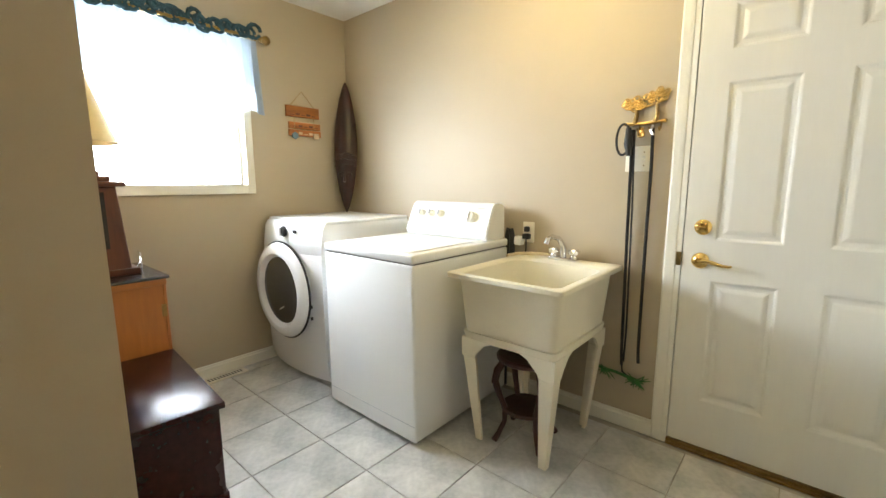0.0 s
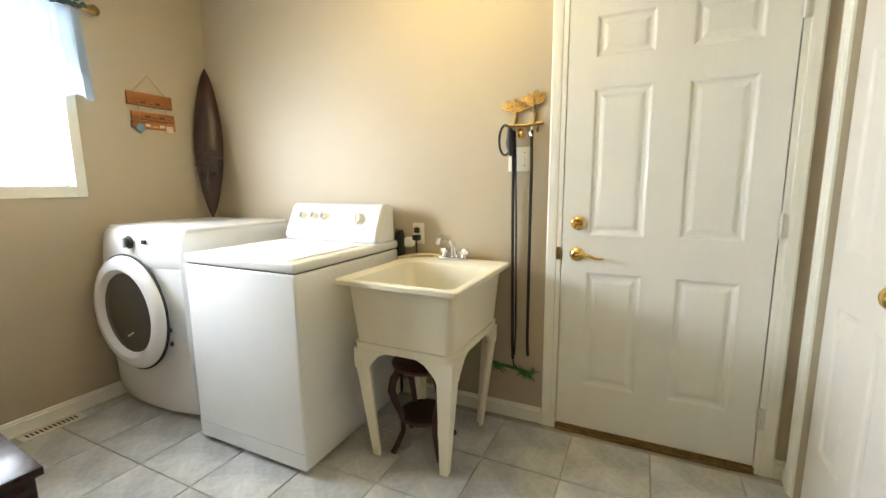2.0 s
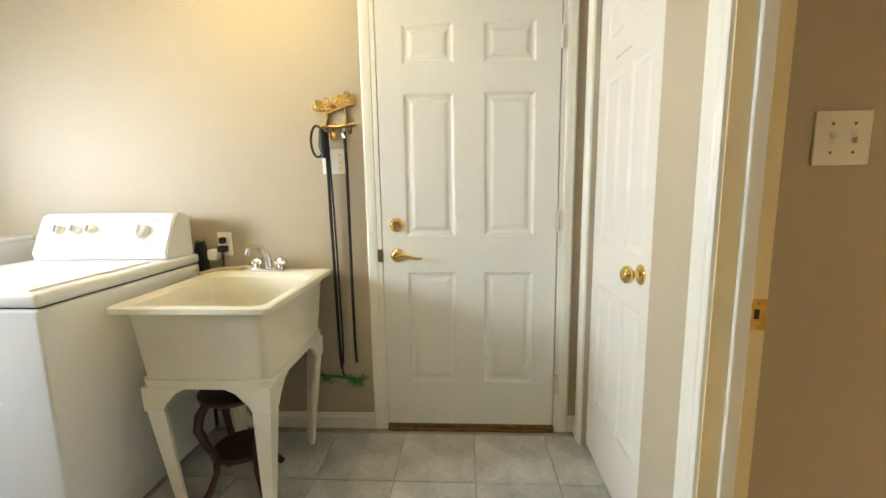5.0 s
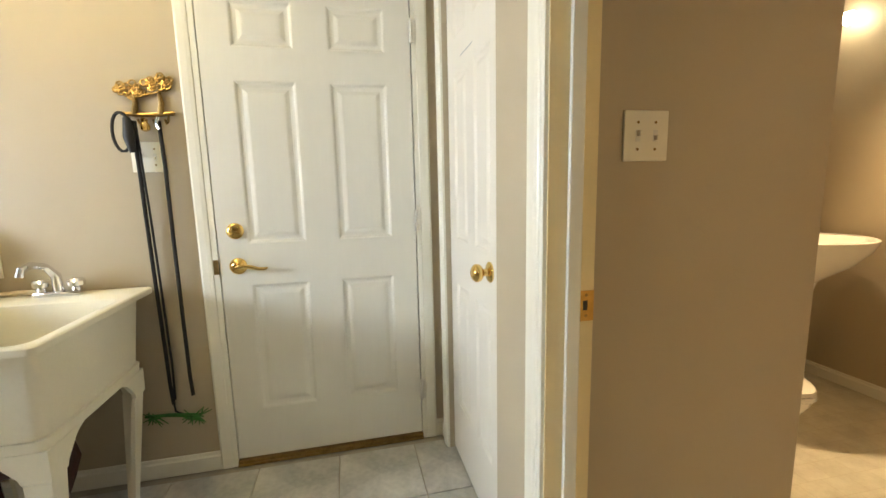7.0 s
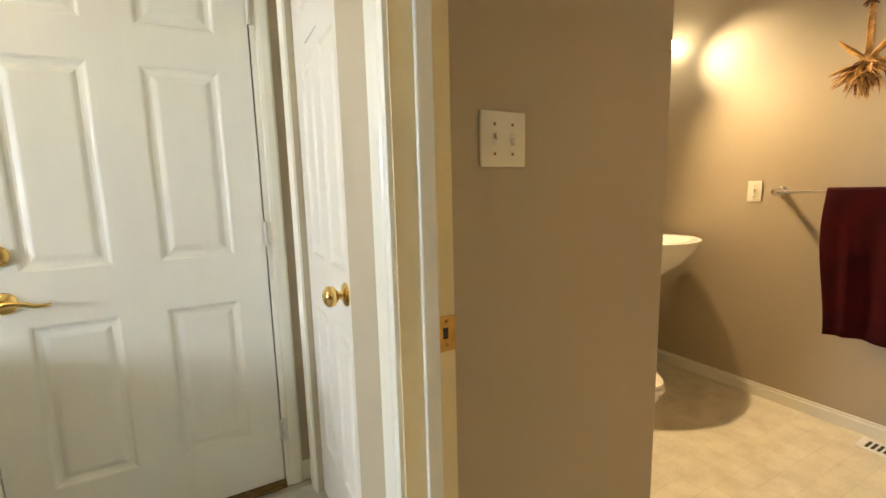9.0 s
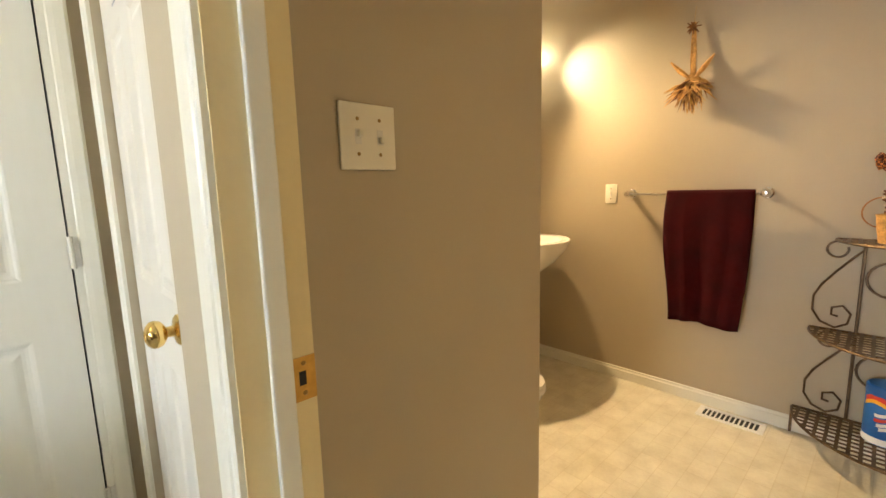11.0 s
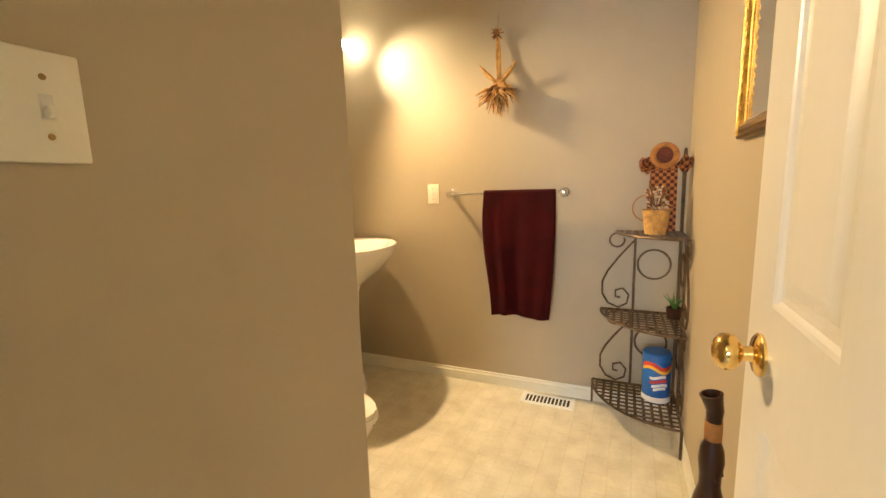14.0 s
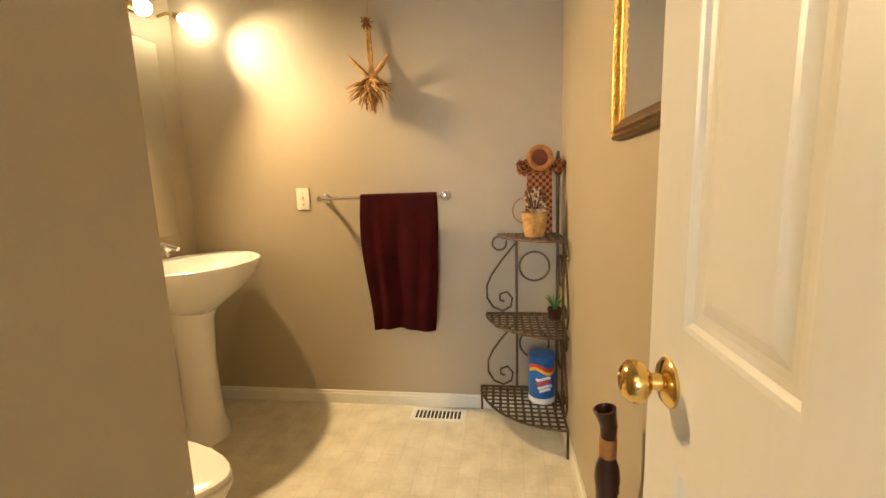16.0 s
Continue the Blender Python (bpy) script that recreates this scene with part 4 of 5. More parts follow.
def cabinet():
    c = thing("pine_cabinet", (-2.14, 1.32, 0), "orange pine cabinet with black top below the window", "cabinet")
    x0, x1, y0, y1 = -2.36, -1.885, 1.15, 1.520
    part("body", box(x0, y0, 0.0, x1, y1, 0.755, 0.003), PINE, c)
    part("corner_post", box(x1 - 0.03, y1 - 0.002, 0.0, x1 + 0.004, y1 + 0.012, 0.755, 0.002), PINE, c)
    part("rail", box(x0 - 0.002, y0, 0.755, x1 + 0.012, y1 + 0.014, 0.785, 0.003), PINE, c)
    part("top", box(x0 - 0.006, y0 - 0.002, 0.785, x1 + 0.022, y1 + 0.026, 0.80, 0.003), BLACKTOP, c, "glossy black top")
    part("drawer", box(x0 + 0.02, y1, 0.55, x1 - 0.035, y1 + 0.012, 0.735, 0.003), PINE, c)
    part("door", box(x0 + 0.02, y1, 0.05, x1 - 0.035, y1 + 0.012, 0.53, 0.003), PINE, c)
    part("hinge_plate", box(x1 + 0.0042, y1 - 0.015, 0.60, x1 + 0.0062, y1 + 0.005, 0.66), OLDBRASS, c)


def mantel_clock():
    k = thing("wooden_clock", (-2.08, 1.40, 0.8005), "brown wooden mantel clock with stepped top", "clock")
    x0, x1, y0, y1 = -2.20, -2.02, 1.20, 1.440
    part("base", box(x0 - 0.01, y0 - 0.02, 0.8005, x1 + 0.015, y1 + 0.03, 0.830, 0.005), PINEDK, k, smooth=True)
    part("case", loft([rrect((x0 + x1) / 2, (y0 + y1) / 2, z, (x1 - x0) / 2 + e, (y1 - y0) / 2 + e, 0.008) for z, e in ((0.830, 0), (1.215, -0.022))]), PINEDK, k, smooth=True)
    part("cornice", box(x0 + 0.0, y0 - 0.02, 1.215, x1 + 0.006, y1 + 0.012, 1.238, 0.006), PINEDK, k, smooth=True)
    part("cornice", box(x0 + 0.02, y0 + 0.01, 1.238, x1 - 0.01, y1 - 0.04, 1.263, 0.006), PINEDK, k, smooth=True)
    part("cornice", box(x0 + 0.035, y0 + 0.04, 1.263, x1 - 0.025, y1 - 0.075, 1.285, 0.006), PINEDK, k, smooth=True)
    part("glass_front", box(x1 - 0.004, y0 + 0.05, 0.93, x1 + 0.004, y1 - 0.075, 1.19), DRUMGLASS, k, "dark glass door")


def table_lamp():
    l = thing("table_lamp", (-2.17, 1.26, 0.8005), "table lamp with cream flared cloth shade", "lamp")
    m = Matrix.Translation((-2.27, 1.21, 0.8005))
    part("base", lathe([(0.0, 0), (0.035, 0.0), (0.035, 0.012), (0.02, 0.025), (0.018, 0.10), (0.030, 0.2), (0.026, 0.32), (0.012, 0.45), (0.009, 0.64)], m, 20), OLDBRASS, l, smooth=True)
    part("shade", loft([[Vector((max(-2.345, -2.13 + r * math.cos(a)), 1.292 + 0.82 * r * math.sin(a), z)) for a in [6.2832 * i / 32 for i in range(32)]] for r, z in ((0.212, 1.412), (0.168, 1.50), (0.138, 1.56), (0.112, 1.64), (0.098, 1.72), (0.098, 1.724), (0.09, 1.72), (0.205, 1.414))], False, False), SHADE, l, "cream flared lamp shade", True)
    part("stem", tube([(-2.13, 1.35, 1.48), (-2.2, 1.28, 1.47), (-2.27, 1.21, 1.44)], 0.006), OLDBRASS, l, smooth=True)


def spectacles():
    solo("wire_holder", add_tube(tube([(-1.99, 1.45, 0.8300), (-2.03, 1.48, 0.8600), (-2.10, 1.49, 0.8850), (-2.16, 1.50, 0.8900), (-2.16, 1.51, 0.8750), (-2.16, 1.51, 0.8030)], 0.003, 6), [(-2.16, 1.45, 0.8030), (-2.16, 1.51, 0.8030)], 0.003, 6), CHROME, (-2.1, 1.49, 0.8005), "thin chrome wire holder on the cabinet", "wire holder", True)


def floor_register(name, x0, x1, y0, y1, along_y, mat, label):
    f = thing(name, ((x0 + x1) / 2, (y0 + y1) / 2, 0), label, "floor vent", "floor vents")
    part("frame", boxes((x0, y0, 0.0005, x1, y0 + 0.018, 0.006), (x0, y1 - 0.018, 0.0005, x1, y1, 0.006), (x0, y0 + 0.018, 0.0005, x0 + 0.02, y1 - 0.018, 0.006), (x1 - 0.02, y0 + 0.018, 0.0005, x1, y1 - 0.018, 0.006)), mat, f)
    part("duct", box(x0 + 0.02, y0 + 0.018, 0.0005, x1 - 0.02, y1 - 0.018, 0.0015), DARKGAP, f)
    n = 13
    for i in range(n):
        y = y0 + 0.022 + (y1 - y0 - 0.044) * i / (n - 1)
        part("slat", box(x0 + 0.02, y - 0.0035, 0.0018, x1 - 0.02, y + 0.0035, 0.005), mat, f)


curtain()
hanging_sign()
carved_shield()
hook_rack()
leash("dog_leash", -0.238, -0.228, 0.33, True, "black retractable dog leash hanging from brass hook")
leash("dog_leash", -0.150, -0.152, 0.36, False, "plain black strap leash hanging straight down")
green_brush()
plug_in()
black_hose()
stool()
low_outlet()
chest()
cabinet()
mantel_clock()
table_lamp()
spectacles()
floor_register("floor_vent", XL + 0.018, XL + 0.11, 1.80, 2.06, True, VENTW, "cream metal floor vent beside the skirting")

# ---- bathroom things ----


def towel_rail():
    r = thing("towel_rail", (XF, 2.09, 1.15), "chrome towel rail on the taupe wall", "towel rail")
    part("bar", tube([(3.197, 1.752, 1.147), (3.197, 2.376, 1.147)], 0.0075, 10), CHROME, r, smooth=True)
    for y in (1.747, 2.381):
        p = part("post", lathe([(0.026, 0), (0.026, 0.006), (0.016, 0.014), (0.011, 0.03), (0.011, 0.062), (0.017, 0.070), (0.018, 0.082), (0.012, 0.092), (0, 0.094)], Matrix.Translation((XF, y, 1.147)) @ Matrix.Rotation(radians(-90), 4, "Y"), 18), CHROME, r, smooth=True)


def towel():
    bm = bmesh.new()
    rnd = random.Random(4)
    rows = []
    prof = []
    for i in range(19):                     # front, up from the hem
        prof.append((3.186 - 0.022 * math.exp(-i / 5), 0.475 + (1.142 - 0.475) * i / 18, 1 - i / 18))
    for a in (30, 60, 90, 120, 150):
        prof.append((3.197 - 0.0125 * math.cos(radians(a)), 1.147 + 0.0125 * math.sin(radians(a)), 0))
    for i in range(12):
        prof.append((3.2105 + 0.006 * (i / 11), 1.142 - 0.50 * i / 11, i / 14))
    n = 48
    for x, z, low in prof:
        row = []
        for j in range(n + 1):
            u = j / n
            yl, yr = 2.166 - 0.036 * low ** 1.5 + 0.012 * math.sin(low * 5), 1.784 + 0.026 * low ** 2
            y = yl + (yr - yl) * u
            wave = (0.010 * math.sin(u * 9.5 + 0.6) + 0.006 * math.sin(u * 21 + 2 * low) + 0.012 * math.exp(-((u - 0.24) / 0.05) ** 2)) * (0.15 + low ** 0.7)
            row.append(bm.verts.new((x - (wave if x < 3.197 else -0.2 * wave) + rnd.uniform(-0.0008, 0.0008), y, z + 0.006 * math.sin(u * 5) * low)))
        rows.append(row)
    for a, b in zip(rows, rows[1:]):
        for j in range(n):
            bm.faces.new((a[j], a[j + 1], b[j + 1], b[j]))
    ob = solo("towel", bm, TOWEL, (3.197, 2.03, 1.147), "burgundy terry towel folded over the rail", "towel", True)
    md = ob.modifiers.new("thickness", "SOLIDIFY")
    md.thickness, md.offset = 0.007, 1


def dried_bouquet():
    d = thing("dried_flower_bundle", (XF, 2.15, 1.75), "dried straw flower bundle hanging on the wall", "dried flowers")
    c = Vector((3.235, 2.087, 1.705))
    rnd = random.Random(11)
    bm, bd = bmesh.new(), bmesh.new()
    for i in range(150):
        a = rnd.uniform(0, 6.28)
        s = rnd.uniform(0.2, 1)
        dy, dz = math.cos(a), -0.25 - 0.9 * abs(math.sin(a))
        ln = rnd.uniform(0.07, 0.125) * (1.1 if dz < -0.7 else 1)
        e = c + Vector((-rnd.uniform(-0.012, 0.07), dy * ln * s * 1.15, dz * ln))
        q = c + Vector((rnd.uniform(-0.015, 0.015), rnd.uniform(-0.04, 0.04), rnd.uniform(-0.02, 0.03)))
        add_tube(bm if i % 3 else bd, [q, (q + e) / 2 + Vector((-0.008, 0, 0.006)), e], [0.002, 0.0055, 0.0008], 4)
    part("straw", bm, STRAW, d, "pale straw spikes")
    part("grass", bd, STRAWDK, d, "brown dry grass")
    part("core", lathe([(0, -0.02), (0.03, -0.012), (0.04, 0.005), (0.028, 0.03), (0.012, 0.05), (0, 0.055)], Matrix.Translation(c), 14, 0.7, 1), STRAW, d, smooth=True)
    for sy in (1, -1):
        part("leaf", tube([c + Vector((-0.01, 0.008 * sy, 0.02)), c + Vector((-0.025, 0.055 * sy, 0.065)), c + Vector((-0.03, 0.098 * sy, 0.115))], [0.008, 0.013, 0.004], 6), STRAW, d, smooth=True)
    for dy in (-0.008, 0.0, 0.010):
        part("stem", tube([c + Vector((0, dy * 0.6, 0.04)), c + Vector((0.01, dy + 0.006, 0.16)), c + Vector((0.02, dy * 0.5 + 0.012, 0.30))], [0.007, 0.005, 0.004], 6), STRAW, d)
    bm = bmesh.new()
    for i in range(22):
        a = rnd.uniform(0, 6.28)
        q = c + Vector((0.005, 0.014, 0.275))
        add_tube(bm, [q, q + Vector((-rnd.uniform(0, 0.02), 0.045 * math.cos(a) * rnd.uniform(0.3, 1), 0.03 * math.sin(a) - 0.008))], [0.006, 0.002], 4)
    part("bow", bm, STRAWDK, d, "raffia bow")
    part("hanger", tube([c + Vector((0.02, 0.014, 0.29)), c + Vector((0.036, 0.012, 0.38))], 0.002, 5), TWINE, d)


def corner_shelf():
    s = thing("corner_shelf", (3.25, 1.2, 0), "bronzed wrought-iron corner shelf with three lattice tiers", "shelf")
    cx, cy = XF - 0.016, YR + 0.018
    tiers = ((0.945, 0.292), (0.535, 0.355), (0.132, 0.387))
    for z, r in tiers:
        edge = arc((cx, cy, z), r, 90, 180, 18, (1, 0, 0), (0, 1, 0))
        t = part("tier", tube([Vector((cx, cy, z)), *edge, Vector((cx, cy, z))], 0.006, 6), IRON, s, smooth=True)
        st = 0.036
        k = 1
        while k * st < r - 0.01:
            q = k * st
            ln = math.sqrt(r * r - q * q)
            part("strip", box(cx - q - 0.0065, cy, z + 0.001, cx - q + 0.0065, cy + ln, z + 0.0035), IRON, t)
            part("strip", box(cx - ln, cy + q - 0.0065, z + 0.0036, cx, cy + q + 0.0065, z + 0.006), IRON, t)
            k += 1
    for ax, ay in ((0, 0.20), (-0.20, 0)):
        part("upright", tube([(cx + ax, cy + ay, 0.132), (cx + ax, cy + ay, 0.945)], 0.006, 6), IRON, s, smooth=True)
    part("upright", tube([(cx, cy, 0.0), (cx, cy, 1.30)], 0.007, 6), IRON, s, smooth=True)
    part("finial", tube([(cx, cy, 1.30), (cx - 0.03, cy + 0.005, 1.335), (cx - 0.055, cy + 0.01, 1.30), (cx - 0.06, cy + 0.01, 1.20), (cx - 0.05, cy + 0.008, 1.08), (cx - 0.03, cy + 0.005, 0.95)], 0.007, 6), IRON, s, smooth=True)
    for (x, y) in ((cx, cy + 0.387), (cx - 0.387, cy)):
        part("leg", tube([(x, y, 0.132), (x, y, 0.0)], 0.006, 6), IRON, s)
    for u in (Vector((0, 1, 0)), Vector((-1, 0, 0))):
        for (z1, r1), (z0, r0) in zip(tiers, tiers[1:]):
            h = z1 - z0
            o = Vector((cx, cy, z0)) + u * 0.20
            part("ring", tube(arc(Vector((cx, cy, z0 + h * 0.60)) + u * 0.112, 0.074, 0, 342, 20, u, (0, 0, 1)), 0.005, 6, True), IRON, s, smooth=True)
            pts = [o + u * a + Vector((0, 0, h * b)) for a, b in ((0.0, 0.90), (0.035, 0.80), (0.08, 0.66), (0.125, 0.50), (0.15, 0.36), (0.15, 0.20), (0.12, 0.08), (0.07, 0.03), (0.03, 0.09), (0.022, 0.20), (0.05, 0.28), (0.085, 0.25), (0.085, 0.17), (0.062, 0.16))]
            part("scroll", tube(pts, 0.005, 6), IRON, s, smooth=True)
            part("scroll", tube(arc(o + u * 0.085 + Vector((0, 0, h - 0.045)), 0.035, -200, 110, 14, u, (0, 0, 1)), 0.0045, 6), IRON, s, smooth=True)


def shelf_decor():
    b = thing("woven_basket_doll", (3.16, 1.33, 0.955), "checked woven wall basket with round rim and side bows", "basket")
    x = 3.165
    part("panel", loft([[Vector((x + dx, y, z)) for dx, y, z in ((0, 1.415, 0.958), (0, 1.285, 0.958), (0.02, 1.285, 0.958), (0.02, 1.415, 0.958))], [Vector((x + dx + 0.03, y, z)) for dx, y, z in ((0, 1.395, 1.27), (0, 1.285, 1.27), (0.02, 1.285, 1.27), (0.02, 1.395, 1.27))]]), CHECK, b, "dark and straw checked weave")
    part("rim", tube(arc((x - 0.02, 1.345, 1.307), 0.048, 0, 342, 20, (0, 1, 0), (0.25, 0, 1)), 0.013, 8, True), WICKER, b, "wicker ring", True)
    part("back", lathe([(0.046, 0), (0.04, 0.018), (0, 0.024)], Matrix.Translation((x - 0.015, 1.345, 1.307)) @ Matrix.Rotation(radians(90), 4, "Y"), 20), RUSTBROWN, b, smooth=True)
    for sy in (1, -1):
        rnd = random.Random(20 + sy)
        bm = bmesh.new()
        for i in range(16):
            q = Vector((x - 0.005, 1.34 + sy * 0.05, 1.265))
            add_tube(bm, [q, q + Vector((-rnd.uniform(0, 0.03), sy * rnd.uniform(0.02, 0.06), rnd.uniform(-0.035, 0.035)))], [0.006, 0.013], 6)
        part("bow", bm, CHECK, b)
    part("handle", tube(arc((x - 0.03, 1.41, 1.07), 0.06, 60, 300, 14, (0, -1, 0), (0, 0, 1)), 0.003, 6), WICKER, b)
    p = thing("straw_pot", (3.11, 1.37, 0.952), "small pale straw pot of dried flowers", "pot")
    part("pot", lathe([(0.0, 0.0), (0.044, 0.0), (0.052, 0.05), (0.058, 0.105), (0.061, 0.108), (0.058, 0.112), (0.053, 0.106), (0.045, 0.06), (0, 0.05)], Matrix.Translation((3.11, 1.372, 0.953)), 22), STRAW, p, "pale straw pot", True)
    rnd = random.Random(7)
    for mat, n, nm in ((CREAMWOOD, 34, "blossom"), (STRAWDK, 26, "twig_tuft"), (RUSTBROWN, 14, "red_blossom")):
        bm = bmesh.new()
        for i in range(n):
            q = Vector((3.11, 1.372, 1.05))
            e = q + Vector((rnd.uniform(-0.045, 0.04), rnd.uniform(-0.05, 0.045), rnd.uniform(0.02, 0.12)))
            add_tube(bm, [q, e], 0.0015, 4)
            bmesh.ops.create_icosphere(bm, subdivisions=1, radius=rnd.uniform(0.006, 0.011), matrix=Matrix.Translation(e) @ Matrix.Diagonal((1, 1, 0.7, 1)))
        part(nm, bm, mat, p)
    c = thing("wipes_canister", (3.13, 1.335, 0.162), "blue canister of wipes with red and yellow band", "canister")
    o = Matrix.Translation((3.13, 1.335, 0.1615))
    part("body", lathe([(0.0, 0.0), (0.060, 0.0), (0.063, 0.006), (0.063, 0.200), (0.060, 0.204), (0, 0.204)], o, 32), BLUE, c, smooth=True)
    part("base_band", lathe([(0.0634, 0.004), (0.0636, 0.03), (0.0634, 0.031)], o, 32), WHITEPL, c, smooth=True)
    part("lid", lathe([(0.064, 0.204), (0.065, 0.208), (0.064, 0.238), (0.058, 0.244), (0.03, 0.246), (0, 0.246)], o, 32), BLUE, c, "blue ribbed lid", True)
    for za, zb, mat, nm in ((0.176, 0.196, RED, "red_band"), (0.160, 0.176, YELLOW, "yellow_band")):
        bm = bmesh.new()
        vs = [[bm.verts.new(o @ Vector((0.0637 * math.cos(a), 0.0637 * math.sin(a), z + 0.012 * math.sin(3 * a)))) for a in [radians(110 + 160 * i / 24) for i in range(25)]] for z in (za, zb)]
        for i in range(24):
            bm.faces.new((vs[0][i], vs[0][i + 1], vs[1][i + 1], vs[1][i]))
        part(nm, bm, mat, c)
    for z, a0, a1, mat in ((0.125, 150, 215, WHITEPL), (0.105, 150, 222, RED), (0.085, 158, 225, WHITEPL), (0.068, 165, 215, WHITEPL)):
        bm = bmesh.new()
        vs = [[bm.verts.new(o @ Vector((0.0639 * math.cos(a), 0.0639 * math.sin(a), zz + 0.006 * math.sin(a * 4)))) for a in [radians(a0 + (a1 - a0) * i / 10) for i in range(11)]] for zz in (z, z + 0.014)]
        for i in range(10):
            bm.faces.new((vs[0][i], vs[0][i + 1], vs[1][i + 1], vs[1][i]))
        part("label_mark", bm, mat, c)
    t = thing("spiky_plant", (3.17, 1.27, 0.545), "small dark spiky potted plant on the shelf", "plant")
    part("pot", lathe([(0, 0), (0.03, 0), (0.036, 0.05), (0.032, 0.052), (0.028, 0.04), (0, 0.038)], Matrix.Translation((3.17, 1.27, 0.5415)), 16), EBONY, t, smooth=True)
    for i in range(9):
        a = i * 0.7
        part("leaf", tube([(3.17, 1.27, 0.58), (3.17 + 0.02 * math.cos(a), 1.27 + 0.02 * math.sin(a), 0.62), (3.17 + 0.05 * math.cos(a), 1.27 + 0.05 * math.sin(a), 0.65)], [0.005, 0.004, 0.001], 4), GREEN, t)
    for o in (b, p, c, t):
        o.location.y -= 0.05
    c.location.z -= 0.0225


def carved_bottle():
    m = Matrix.Translation((2.045, 1.248, 0))
    prof = [(0.0, 0.0), (0.044, 0.0), (0.050, 0.02), (0.044, 0.05), (0.048, 0.15), (0.047, 0.28), (0.043, 0.36), (0.034, 0.43), (0.023, 0.475), (0.024, 0.505), (0.028, 0.54), (0.025, 0.57), (0.018, 0.59), (0.0165, 0.64), (0.019, 0.67)]
    bm = lathe(prof, m, 28)
    tip = m @ Matrix.Translation((0, 0, 0.668)) @ Matrix.Rotation(radians(-14), 4, "X")
    add_lathe(bm, [(0.018, -0.004), (0.021, 0.02), (0.025, 0.04), (0.021, 0.042), (0.012, 0.015), (0, 0.008)], tip, 24)
    rnd = random.Random(3)
    for i in range(30):
        a, z = rnd.uniform(0, 6.28), rnd.uniform(0.05, 0.55)
        q = 0.043 if z < 0.38 else 0.020
        bmesh.ops.create_icosphere(bm, subdivisions=1, radius=rnd.uniform(0.006, 0.011), matrix=m @ Matrix.Translation((q * math.cos(a), q * math.sin(a), z)))
    v = thing("carved_vase", (2.045, 1.248, 0), "tall dark carved wooden vase standing behind the door", "vase")
    part("vessel", bm, EBONY, v, smooth=True)
    part("neck_band", lathe([(0.0185, 0.595), (0.0188, 0.615), (0.0185, 0.64)], m, 24), WICKER, v, "tan bound neck band", True)


def wall_mirror():
    w = thing("gilt_mirror", (2.25, YR, 1.33), "mirror in a carved gilt frame on the wall", "mirror")
    x0, x1, z0, z1, y = 1.72, 2.285, 1.300, 1.80, YR + 0.001
    prof = ((0.0, 0.0), (0.0, 0.016), (0.006, 0.022), (0.014, 0.016), (0.020, 0.021), (0.030, 0.019), (0.036, 0.012), (0.042, 0.010), (0.045, 0.006), (0.045, 0.0))

    def bar(p, q, inn):
        p, q, inn = Vector(p), Vector(q), Vector(inn)
        d = (q - p).normalized()
        return loft([[p + inn * a + d * a + Vector((0, b, 0)) for a, b in prof], [q + inn * a - d * a + Vector((0, b, 0)) for a, b in prof]])
    part("frame_side", bar((x1, y, z0), (x1, y, z1), (-1, 0, 0)), GOLD, w, "gold carved frame side")
    part("frame_side", bar((x0, y, z0), (x0, y, z1), (1, 0, 0)), GOLD, w)
    part("frame_bottom", bar((x0, y, z0), (x1, y, z0), (0, 0, 1)), GILTDK, w, "darkened gilt bottom rail")
    part("frame_top", bar((x0, y, z1), (x1, y, z1), (0, 0, -1)), GOLD, w)
    bm = bmesh.new()
    for i in range(20):
        bmesh.ops.create_icosphere(bm, subdivisions=1, radius=0.007, matrix=Matrix.Translation((x1 - 0.024, y + 0.019, z0 + 0.04 + 0.022 * i)) @ Matrix.Diagonal((1, 0.7, 1.3, 1)))
        if i:
            part("bead", bm, GOLD, w, smooth=True)
        bm = bmesh.new()
    bm.free()
    part("glass", box(x0 + 0.042, y + 0.004, z0 + 0.042, x1 - 0.042, y + 0.008, z1 - 0.042), MIRROR, w, "mirror glass")


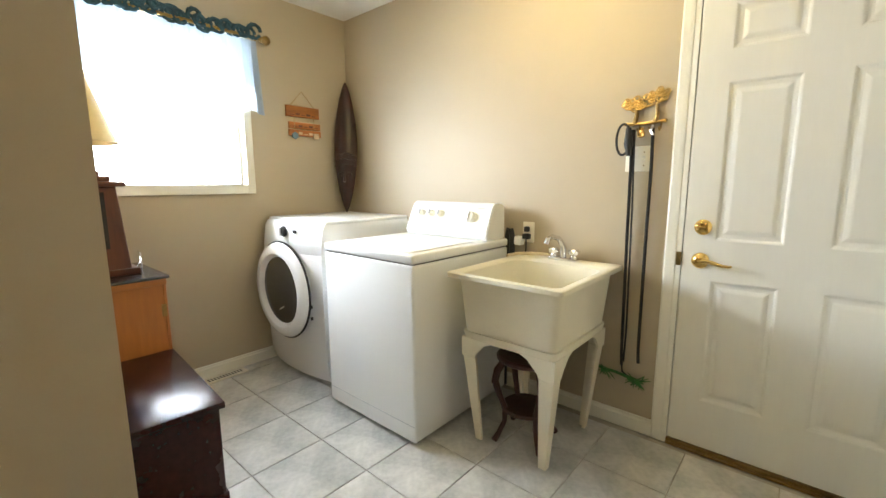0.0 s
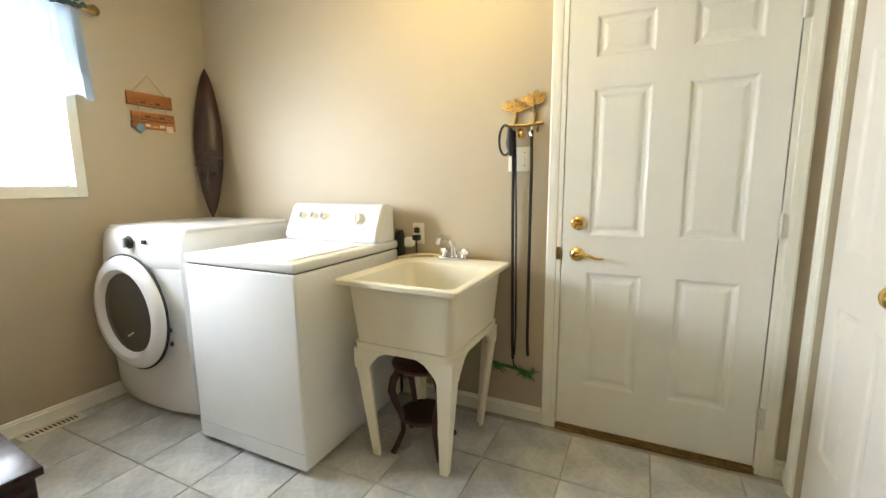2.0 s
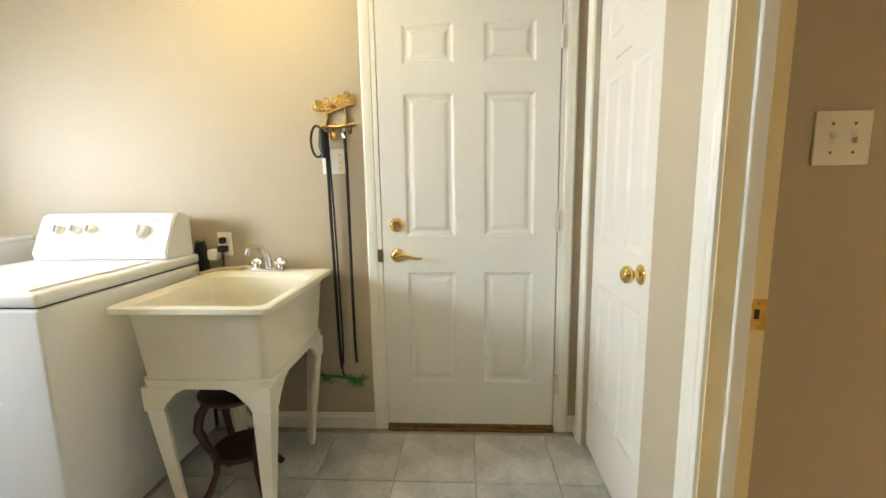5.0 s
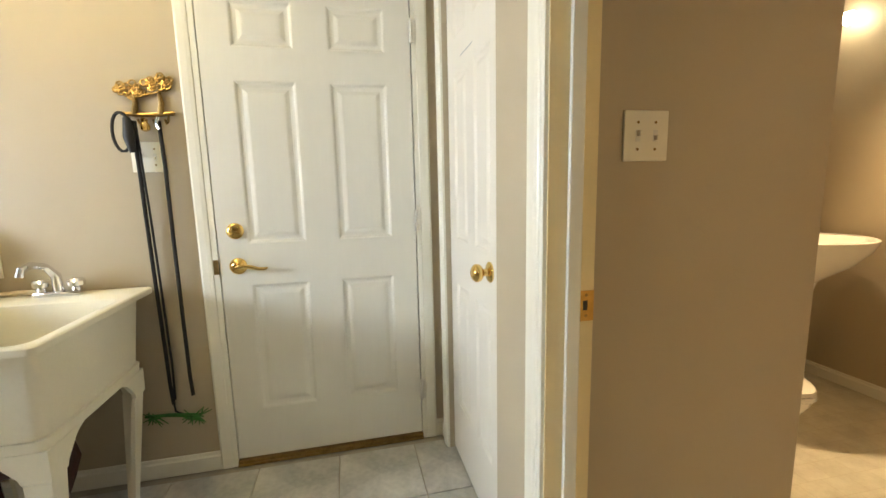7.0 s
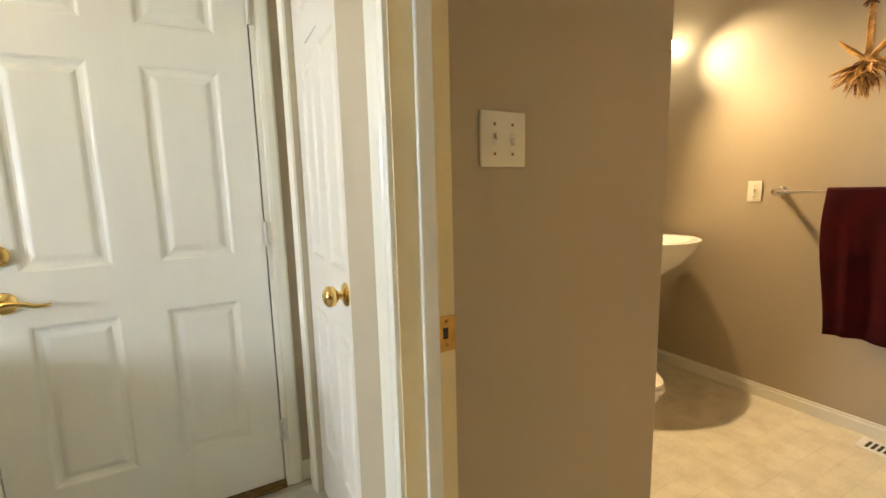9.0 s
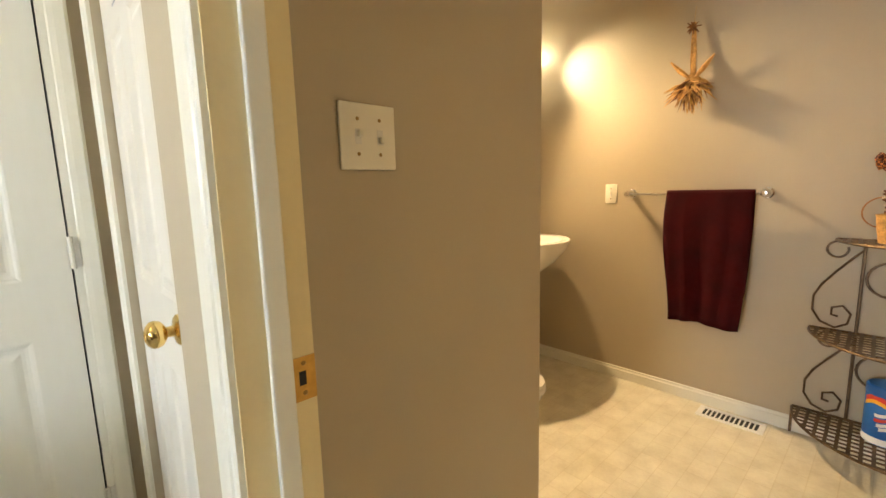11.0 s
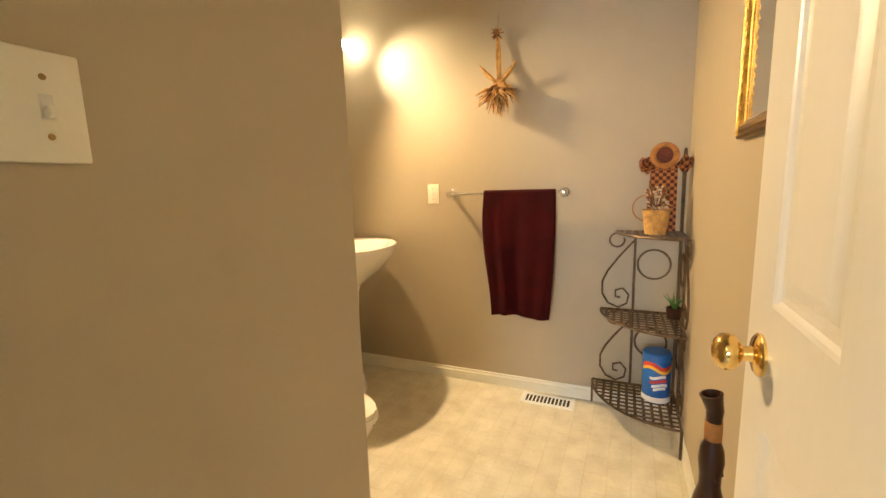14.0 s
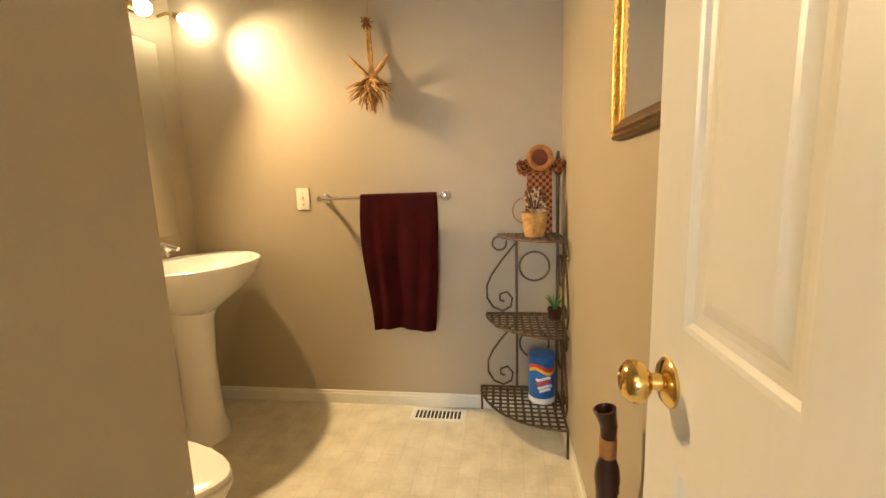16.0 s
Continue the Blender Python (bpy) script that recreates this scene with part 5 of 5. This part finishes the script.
def basin():
    s = thing("pedestal_basin", (2.885, 2.95, 0), "white porcelain pedestal basin below the mirror", "basin")
    cx, cy, h = 2.905, 2.880, 0.885

    def oval(z, rx, ry, dy=0.0, n=40):
        out = []
        for i in range(n):
            a = 6.2832 * i / n
            y = cy + dy + ry * math.sin(a)
            out.append(Vector((cx + rx * math.cos(a), min(YM - 0.004, y), z)))
        return out
    part("bowl", loft([oval(0.64, 0.09, 0.09, 0.05), oval(0.68, 0.14, 0.13, 0.04), oval(0.75, 0.225, 0.19, 0.01), oval(0.825, 0.285, 0.24), oval(0.866, 0.308, 0.256), oval(0.880, 0.310, 0.258), oval(h, 0.302, 0.25), oval(h - 0.004, 0.26, 0.195, -0.02), oval(0.85, 0.232, 0.165, -0.02), oval(0.77, 0.16, 0.12, -0.02), oval(0.745, 0.05, 0.05, -0.02)]), PORC, s, "white oval bowl", True)
    part("pedestal", loft([oval(0.0, 0.125, 0.105, 0.06), oval(0.04, 0.118, 0.10, 0.06), oval(0.10, 0.095, 0.085, 0.06), oval(0.40, 0.085, 0.08, 0.06), oval(0.60, 0.10, 0.09, 0.06), oval(0.70, 0.13, 0.11, 0.05)]), PORC, s, "white fluted pedestal", True)
    f = part("faucet", boxes((cx - 0.08, 3.055, h - 0.006, cx + 0.08, 3.105, h + 0.014), bevel=0.006), CHROME, s, "chrome faucet", True)
    part("spout", tube([(cx, 3.08, h), (cx, 3.075, h + 0.07), (cx, 3.035, h + 0.085), (cx, 2.965, h + 0.06)], [0.015, 0.014, 0.012, 0.011], 12), CHROME, f, smooth=True)
    for sx in (-1, 1):
        part("handle", lathe([(0.015, 0), (0.015, 0.02), (0.011, 0.028), (0.022, 0.036), (0.026, 0.055), (0.020, 0.072), (0, 0.076)], Matrix.Translation((cx + 0.062 * sx, 3.08, h + 0.008)), 14), CHROME, f, smooth=True)


def toilet():
    t = thing("toilet", (2.095, 2.75, 0), "white porcelain toilet with closed lid", "toilet")
    cx = 2.095

    def egg(z, rx, y0, y1, n=36):
        out = []
        for i in range(n):
            a = 6.2832 * i / n
            yc = y1 - rx * 0.95
            out.append(Vector((cx + rx * math.cos(a), yc + (rx * 0.95 if math.sin(a) > 0 else yc - y0) * math.sin(a), z)))
        return out
    part("bowl", loft([egg(0.0, 0.12, 2.405, 2.95), egg(0.06, 0.11, 2.405, 2.95), egg(0.18, 0.115, 2.365, 2.95), egg(0.30, 0.155, 2.285, 2.97), egg(0.37, 0.178, 2.240, 2.98), egg(0.395, 0.18, 2.235, 2.98)]), PORC, t, smooth=True)
    part("seat", loft([egg(0.395, 0.182, 2.230, 2.96), egg(0.400, 0.188, 2.223, 2.96), egg(0.412, 0.188, 2.223, 2.96), egg(0.416, 0.184, 2.227, 2.96)]), PORC, t, smooth=True)
    part("lid", loft([egg(0.417, 0.182, 2.231, 2.95), egg(0.422, 0.187, 2.225, 2.95), egg(0.434, 0.184, 2.229, 2.95), egg(0.440, 0.165, 2.250, 2.93)]), PORC, t, "white closed lid", True)
    part("tank", box(cx - 0.23, 2.95, 0.37, cx + 0.23, 3.148, 0.74, 0.02, 3), PORC, t, smooth=True)
    part("tank_lid", box(cx - 0.24, 2.94, 0.74, cx + 0.24, 3.152, 0.775, 0.01, 3), PORC, t, smooth=True)


def vanity_light():
    v = thing("vanity_light", (2.9, YM, 2.06), "brass wall light with two lit spot bulbs above the mirror", "wall light")
    part("bar", boxes((2.60, YM - 0.022, 2.035, 3.12, YM - 0.001, 2.085), bevel=0.006), OLDBRASS, v, smooth=True)
    for x, z, aim in ((3.205, 2.045, (3.268, 2.55, 1.78)), (2.940, 2.010, (2.80, 2.3, 1.2))):
        arm = part("arm", tube([(x - 0.04, YM - 0.02, 2.06), (x - 0.03, YM - 0.06, 2.075), (x - 0.01, YM - 0.10, z + 0.03), (x, 3.04, z)], 0.007, 8), OLDBRASS, v, smooth=True)
        d = (Vector(aim) - Vector((x, 3.015, z))).normalized()
        m = Matrix.Translation(Vector((x, 3.015, z))) @ d.to_track_quat("Z", "Y").to_matrix().to_4x4()
        part("socket", lathe([(0.0, -0.06), (0.016, -0.06), (0.02, -0.045), (0.022, -0.03)], m, 16), OLDBRASS, arm, smooth=True)
        part("bulb", lathe([(0.016, -0.035), (0.022, -0.025), (0.034, 0.0), (0.036, 0.012), (0.030, 0.02), (0.0, 0.024)], m, 20), BULB, arm, "glowing reflector bulb", True)


def vanity_mirror():
    w = thing("vanity_mirror", (2.75, YM, 1.4), "plain frameless wall mirror above the basin", "mirror")
    part("glass", box(2.32, YM - 0.006, 0.985, 3.150, YM - 0.001, 1.93), MIRROR, w, "mirror glass")


towel_rail()
towel()
dried_bouquet()
corner_shelf()
shelf_decor()
carved_bottle()
wall_mirror()
basin()
toilet()
vanity_light()
vanity_mirror()
floor_register("floor_vent", 3.118, 3.236, 1.668, 1.956, True, WHITEPL, "white metal floor vent in vinyl floor")

# ---- floor tiles ----
def tiles():
    p, g = 0.34, 0.0045
    bm = box(-p / 2 + g / 2, -p / 2 + g / 2, -0.010, p / 2 - g / 2, p / 2 - g / 2, 0.0, 0.002, 1)
    full = to_mesh("tile", bm, TILE)
    for i in range(-9, 2):
        for j in range(-8, 1):
            x0, x1 = 0.426 + p * i, 0.426 + p * (i + 1)
            y0, y1 = 2.965 + p * (j - 1), 2.965 + p * j
            cx0, cx1, cy0, cy1 = max(x0, XL), min(x1, 1.0), y0, min(y1, 3.0)
            if cx1 - cx0 < 0.03:
                continue
            whole = cx1 - cx0 > p - 1e-4
            ob = new("tile", full if whole else to_mesh("tile", box(cx0 - (cx0 + cx1) / 2 + g / 2, -p / 2 + g / 2, -0.010, (cx1 - cx0) / 2 - g / 2, p / 2 - g / 2, 0.0, 0.002, 1), TILE))
            ob.location = ((x0 + x1) / 2 if whole else (cx0 + cx1) / 2, (y0 + y1) / 2, 0)
            ob.parent = FLOOR


tiles()
